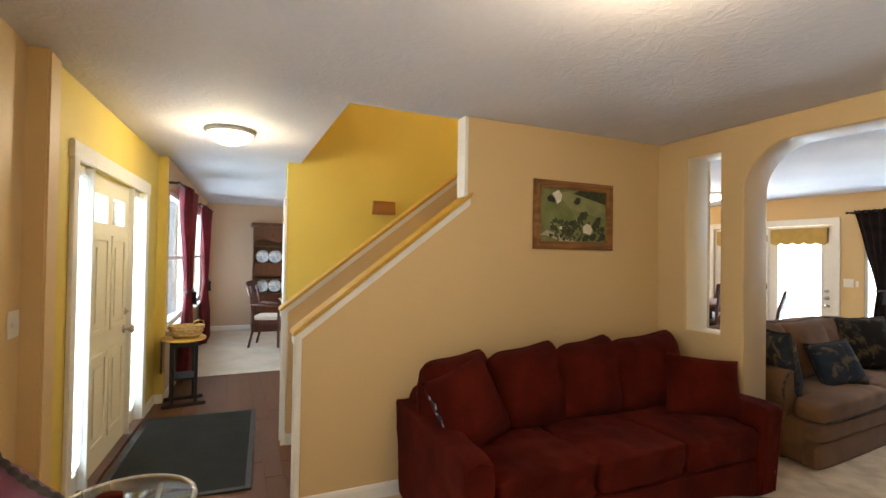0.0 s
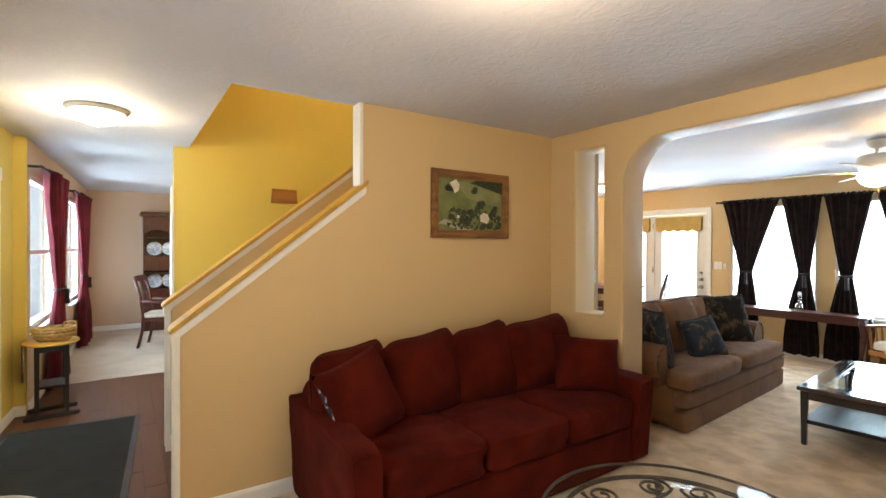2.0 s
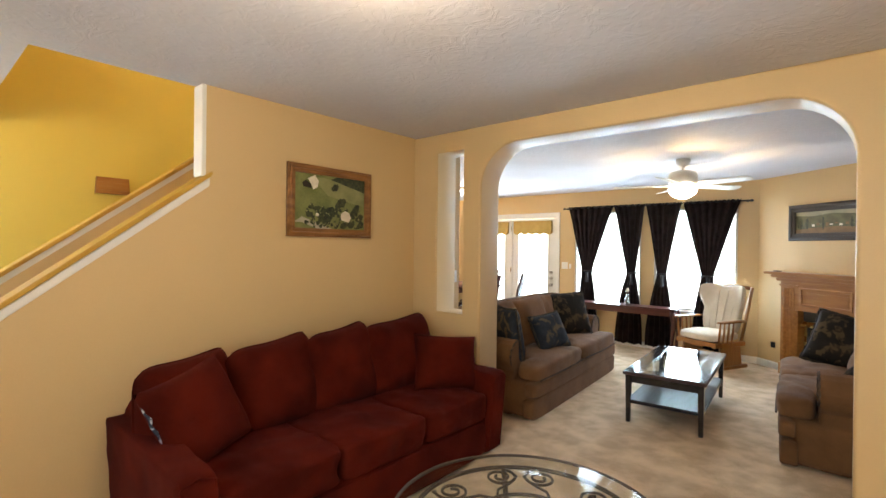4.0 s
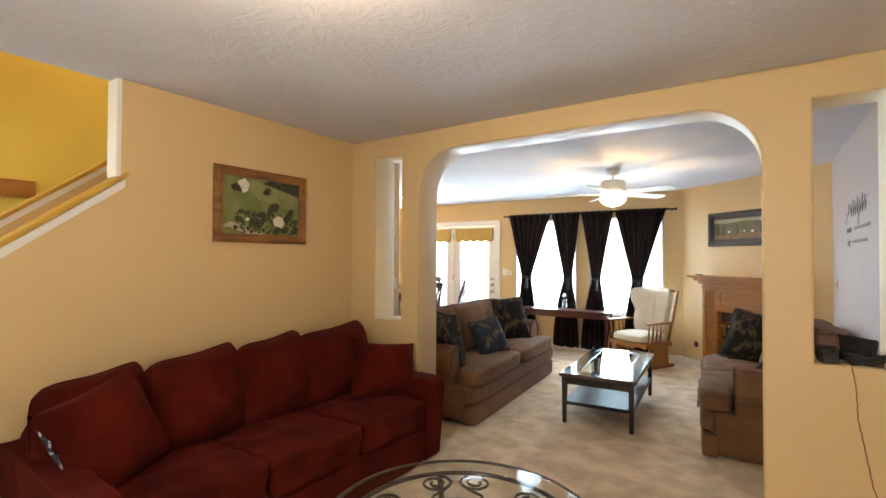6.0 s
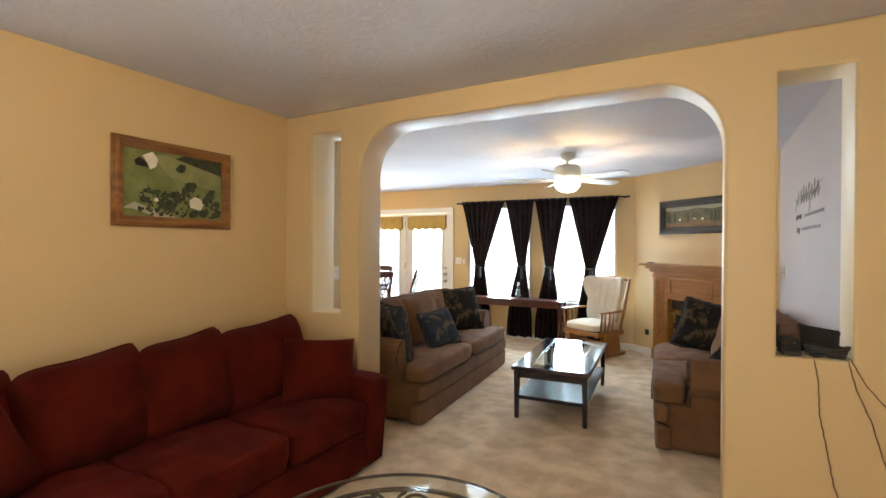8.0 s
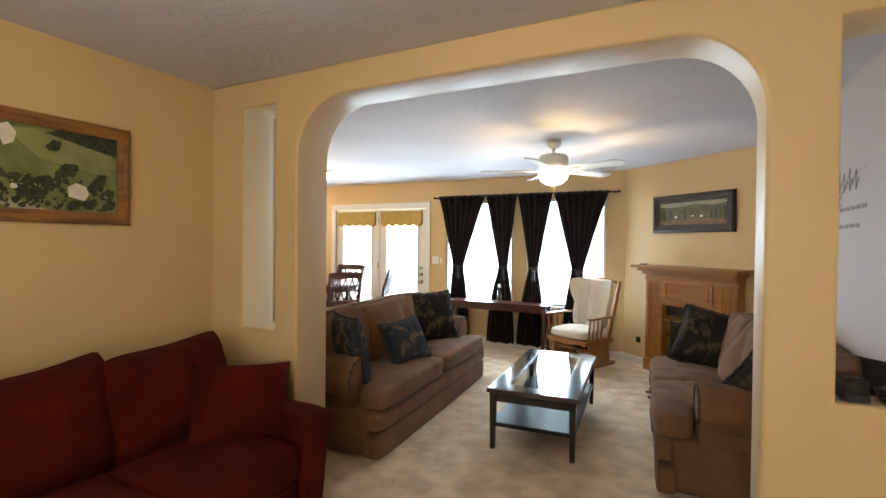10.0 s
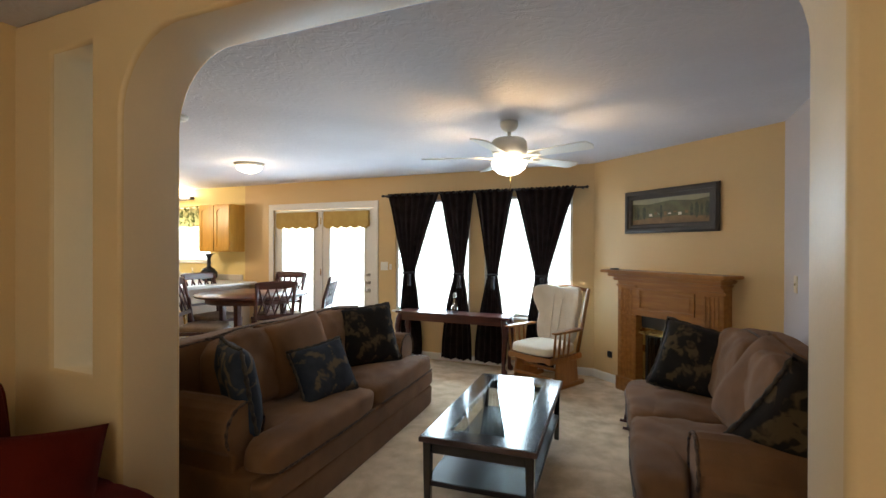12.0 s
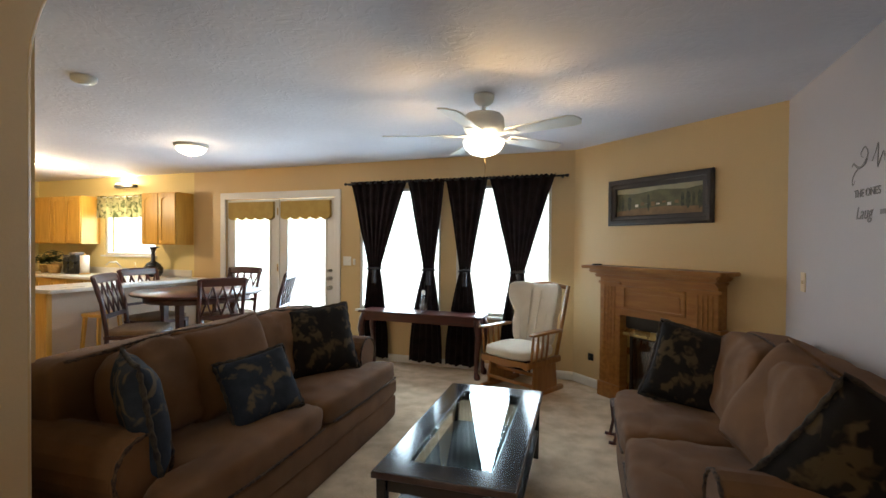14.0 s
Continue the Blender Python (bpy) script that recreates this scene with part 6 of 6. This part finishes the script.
potted_plant(pose(-5.95, 4.20, 0.92), "leafy houseplant in a wicker pot on the counter", 0.10, 0.15, 0.24, 110, 4)
potted_plant(pose(-6.25, 4.25, 0.92), "dark trailing houseplant on the counter", 0.08, 0.12, 0.24, 110, 9)
sto = thing("bar_stool", "pale wooden backless stool at the peninsula", "stool", pose(-2.98, 2.95, 0))
part("seat", soft(0.32, 0.32, 0.04, 5, 0.01, 0.001, 1, 8, (0, 0, 0.62)), OAK_KITCHEN, sto)
for x in (-1, 1):
    for y in (-1, 1):
        part("leg", tapered(x * 0.11, y * 0.11, 0, 0.61, 0.03, 0.036, 0.003, (x * 0.04, y * 0.04)), OAK_KITCHEN, sto)
    part("stretcher", B(x * 0.135 - 0.01, x * 0.135 + 0.01, -0.13, 0.13, 0.22, 0.245, 0.003), OAK_KITCHEN, sto)

# ---- foyer ----
rug = thing("door_mat", "dark charcoal rubber-backed mat before the front door", "mat", FRONT @ axes((1.28, 0, 0.50), (1, 0, 0), (0, 0, -1), (0, 1, 0)))
part("mat", B(-0.81, 0.81, -0.44, 0.44, 0.0, 0.010, 0.004), MAT_RUBBER, rug)
part("border", plate(rect(-0.82, 0.82, -0.45, 0.45), [rect(-0.78, 0.78, -0.41, 0.41)], 0.013, 0.003), BLACK, rug)
hs = thing("gateleg_table", "small dark gateleg table with an oval wooden top by the wall", "side table", pose(-2.50, -3.62, 0, 0, 0, 8))
part("tabletop", moved(lathe([(0, 0), (0.235, 0), (0.245, 0.008), (0.24, 0.020), (0, 0.020)], 40), Matrix.Translation((0, 0, 0.63)) @ Matrix.Diagonal((1.0, 0.82, 1, 1))), RAILWOOD, hs, "pale oval wooden top")
part("drop_leaf", plate([(-0.15, 0.40)] + [(-0.15 * math.cos(radians(q)), 0.40 - 0.09 * math.sin(radians(q))) for q in range(15, 166, 15)] + [(0.15, 0.40), (0.15, 0.625), (-0.15, 0.625)], [], 0.016, 0.003, axes((0.0, -0.185, 0), (1, 0, 0), (0, 0, 1), (0, -1, 0))), CHERRY, hs)
part("shelf", B(-0.15, 0.15, -0.11, 0.11, 0.26, 0.28, 0.004), BLACK, hs)
for x in (-0.13, 0.13):
    for y in (-0.10, 0.10):
        part("leg", tapered(x, y, 0.03, 0.63, 0.026, 0.032), BLACK, hs)
    part("foot_rail", B(x - 0.018, x + 0.018, -0.19, 0.19, 0.0, 0.035, 0.006), BLACK, hs)
    part("top_rail", B(x - 0.012, x + 0.012, -0.10, 0.10, 0.57, 0.629, 0.003), BLACK, hs)
bs = thing("basket", "oval straw basket with a hoop handle on the half table", "basket", pose(-2.48, -3.60, 0.653, 0, 0, 95))
wall = lathe([(0, 0), (0.115, 0), (0.145, 0.05), (0.155, 0.10), (0.163, 0.105), (0.163, 0.118), (0.150, 0.118), (0.140, 0.10), (0.11, 0.015), (0, 0.015)], 36)
part("body", moved(wall, Matrix.Diagonal((1.0, 0.75, 1, 1))), WICKER, bs)
for z, r in ((0.03, 0.136), (0.06, 0.15), (0.09, 0.156)):
    part("weave_band", tube([(r * math.cos(t), 0.75 * r * math.sin(t), z) for t in np.linspace(0, 6.2832, 41)[:-1]], 0.008, 6, True), WICKER, bs)
part("handle", tube([(0.155, 0, 0.11), (0.15, 0, 0.15), (0.11, 0, 0.165), (0.07, 0, 0.15), (0.06, 0, 0.11)], 0.008, 8), WICKER, bs)

# ---- dining room ----
hu = thing("hutch", "tall dark cherry china hutch with plates on open shelves", "hutch", pose(-6.99, -2.10, 0))
part("base_cabinet", B(-0.21, 0.24, -0.72, 0.72, 0.0, 0.70, 0.006), CHERRY, hu)
part("counter", B(-0.21, 0.26, -0.74, 0.74, 0.701, 0.73, 0.006), CHERRY, hu)
part("back_board", B(-0.21, -0.19, -0.70, 0.70, 0.731, 2.0, 0.002), CHERRY, hu)
for y in (-0.71, 0.69):
    part("side_panel", B(-0.19, 0.14, y, y + 0.025, 0.731, 2.0, 0.003), CHERRY, hu)
for z in (0.98, 1.28, 1.62):
    part("shelf", B(-0.19, 0.12, -0.69, 0.69, z, z + 0.022, 0.003), CHERRY, hu)
part("drawer_box", B(-0.19, 0.13, -0.685, 0.685, 1.05, 1.279, 0.004), CHERRY, hu)
part("cornice", B(-0.215, 0.20, -0.76, 0.76, 2.0, 2.075, 0.018), CHERRY, hu)
part("crest", plate([(-0.69, 1.70), (-0.5, 1.78), (-0.3, 1.70), (0.3, 1.70), (0.5, 1.78), (0.69, 1.70), (0.69, 1.999), (-0.69, 1.999)], [], 0.02, 0.003, axes((0.115, 0, 0), (0, 1, 0), (0, 0, 1), (1, 0, 0))), CHERRY, hu)
for y in (-0.36, 0.36):
    part("door", join(plate(rect(y - 0.34, y + 0.34, 0.06, 0.66), [rect(y - 0.27, y + 0.27, 0.13, 0.59)], 0.02, 0.004, axes((0.24, 0, 0), (0, 1, 0), (0, 0, 1), (1, 0, 0))), B(0.235, 0.248, y - 0.25, y + 0.25, 0.15, 0.57, 0.004)), CHERRY, hu)
china = None
for z, r in ((1.303, 0.125), (0.732, 0.125)):
    for k in range(5):
        y = -0.54 + 0.235 * k
        pm = pose(-6.99 + 0.02, -2.10 + y, z + r, 0, 78, 0)
        if china is None:
            china = thing("plate", "white and blue china plate standing in the hutch", "plate", pm, "china plates")
            part("dish", lathe([(0, 0.0), (0.07, 0.0), (0.085, 0.008), (0.125, 0.016), (0.125, 0.02), (0.08, 0.014), (0, 0.006)], 28), PLATE_CERAMIC, china)
            part("rim", tube(arc(0, 0, 0.122, 0, 360, 28, 0.018)[:-1], 0.003, 6, True), BRASS, china)
        else:
            copy_thing(china, pm)
dtab = thing("dining_table", "dark wooden dining table with a pale runner edge", "table", pose(-5.1, -1.75, 0))
part("tabletop", B(-0.5, 0.5, -0.72, 0.9, 0.72, 0.75, 0.01), MAHOG, dtab)
part("runner", B(-0.25, 0.25, -0.725, 0.9, 0.752, 0.758, 0.002), CREAM, dtab)
for x in (-0.42, 0.42):
    for y in (-0.62, 0.8):
        part("leg", tapered(x, y, 0, 0.72, 0.045, 0.07), MAHOG, dtab)
dch = thing("dining_chair", "cherry dining armchair with a striped seat", "chair", pose(-5.35, -2.60, 0, 0, 0, 160))
part("seat", soft(0.46, 0.44, 0.07, 6, 0.015, 0.003, 1, 10, (0, 0, 0.465)), CHAIR_SEAT, dch)
part("seat_frame", B(-0.23, 0.23, -0.21, 0.21, 0.38, 0.44, 0.006), CHERRY, dch)
for x in (-0.21, 0.21):
    part("leg", tapered(x, -0.19, 0, 0.64, 0.03, 0.04), CHERRY, dch)
    part("leg", tube([(x, 0.27, 0.0), (x, 0.21, 0.25), (x, 0.2, 0.45), (x, 0.24, 0.75), (x, 0.31, 1.02)], 0.02, 8), CHERRY, dch)
    part("armrest", tube([(x, -0.20, 0.63), (x * 1.06, 0.0, 0.66), (x, 0.24, 0.68)], 0.018, 8), CHERRY, dch)
part("splat", moved(B(-0.06, 0.06, -0.008, 0.008, -0.22, 0.22, 0.004), pose(0, 0.25, 0.76, -12)), CHERRY, dch)
part("crest_rail", moved(soft(0.47, 0.03, 0.08, 5, 0.012, 0.001, 2, 8), pose(0, 0.31, 1.0, -14)), CHERRY, dch)

# ---- clutter in the slot by the arch ----
SILL = 0.957
pk = thing("monitor", "flat black screen standing askew in the wall slot", "screen", pose(3.285, 0.15, SILL, -8, 0, -50))
part("case", B(-0.12, 0.12, -0.012, 0.012, 0.0, 0.125, 0.006), BLACK_GLOSS, pk)
part("screen_glass", B(-0.108, 0.108, -0.0145, -0.0125, 0.012, 0.113, 0), BLACK, pk)
rt = thing("router", "small black router with a status panel in the wall slot", "router", pose(3.19, 0.06, SILL, 0, 0, 12))
part("case", B(-0.04, 0.04, -0.03, 0.03, 0, 0.08, 0.01, 3), BLACK_GLOSS, rt)
part("front_panel", B(-0.035, 0.03, -0.052, -0.041, 0.004, 0.028, 0.003), TIE, rt)
hb = thing("handbag", "brown leather bag leaning in the wall slot", "bag", pose(3.20, 0.20, SILL))
part("body", soft(0.10, 0.05, 0.13, 3.5, 0, 0.006, 2, 10, (0, 0, 0.066)), mat("brown_leather", (0.16, 0.075, 0.035), (0.11, 0.05, 0.022), rough=0.5, scale=20, fine=120, bump=0.4), hb)
cl = thing("cable_coil", "bundle of dark cables on the slot sill", "cable", pose(3.33, 0.06, SILL))
for k in range(4):
    part("loop", tube([((0.06 + 0.006 * k) * math.cos(t), (0.03 + 0.003 * k) * math.sin(t), 0.014 + 0.012 * k + 0.006 * math.sin(3 * t + k)) for t in np.linspace(0, 6.2832, 25)[:-1]], 0.008, 6, True), BLACK, cl)
CORD = mat("brown_cord", (0.20, 0.115, 0.06), (0.14, 0.08, 0.04), rough=0.6)
for k, path in enumerate(([(3.25, 0.06, SILL + 0.012), (3.27, -0.008, SILL + 0.01), (3.285, -0.022, 0.86), (3.29, -0.02, 0.72), (3.315, -0.02, 0.58), (3.34, -0.024, 0.42), (3.40, -0.02, 0.24), (3.42, -0.03, 0.02)],
                          [(3.36, 0.06, SILL + 0.014), (3.39, -0.01, SILL + 0.008), (3.41, -0.025, 0.86), (3.47, -0.02, 0.70), (3.52, -0.022, 0.50), (3.55, -0.02, 0.2), (3.56, -0.03, 0.02)],
                          [(3.37, 0.05, SILL + 0.03), (3.40, -0.012, SILL + 0.012), (3.44, -0.024, 0.88), (3.53, -0.02, 0.76), (3.60, -0.022, 0.6), (3.62, -0.02, 0.3), (3.63, -0.03, 0.02)])):
    cd = thing("power_cord", "thin brown power cord hanging down the wall", "cable", group="hanging cords")
    fine = []
    for a, b in zip(path, path[1:]):
        fine += [Vector(a).lerp(Vector(b), t / 6) + Vector((0.006 * math.sin(9 * t + k), 0, 0)) * (0.4 if t % 2 else 0.1) for t in range(6)]
    part("cord", tube(fine + [Vector(path[-1])], 0.0026, 6), CORD, cd)

# ---- wood planks in the foyer ----
boards = bpy.data.objects["floor_foyer"]
plank_bm = B(-0.6, 0.6, -0.060, 0.060, -0.012, 0.0, 0.0004, 1)
plank_me = bpy.data.meshes.new("plank")
plank_bm.to_mesh(plank_me)
plank_bm.free()
plank_me.materials.append(PLANK)
rng = random.Random(5)
for r in range(12):
    y = -4.02 + 0.122 * r
    x = -3.55 + 0.6 - rng.uniform(0, 0.9)
    while x - 0.6 < 0.0:
        a, b = max(x - 0.6, -3.549), min(x + 0.6, -0.001)
        if b - a > 0.05:
            pl = new("plank", plank_me)
            pl.parent = boards
            pl.matrix_basis = Matrix.Translation(((a + b) / 2, y, 0)) @ Matrix.Diagonal(((b - a) / 1.2 * 0.998, 1, 1, 1))
        x += 1.202
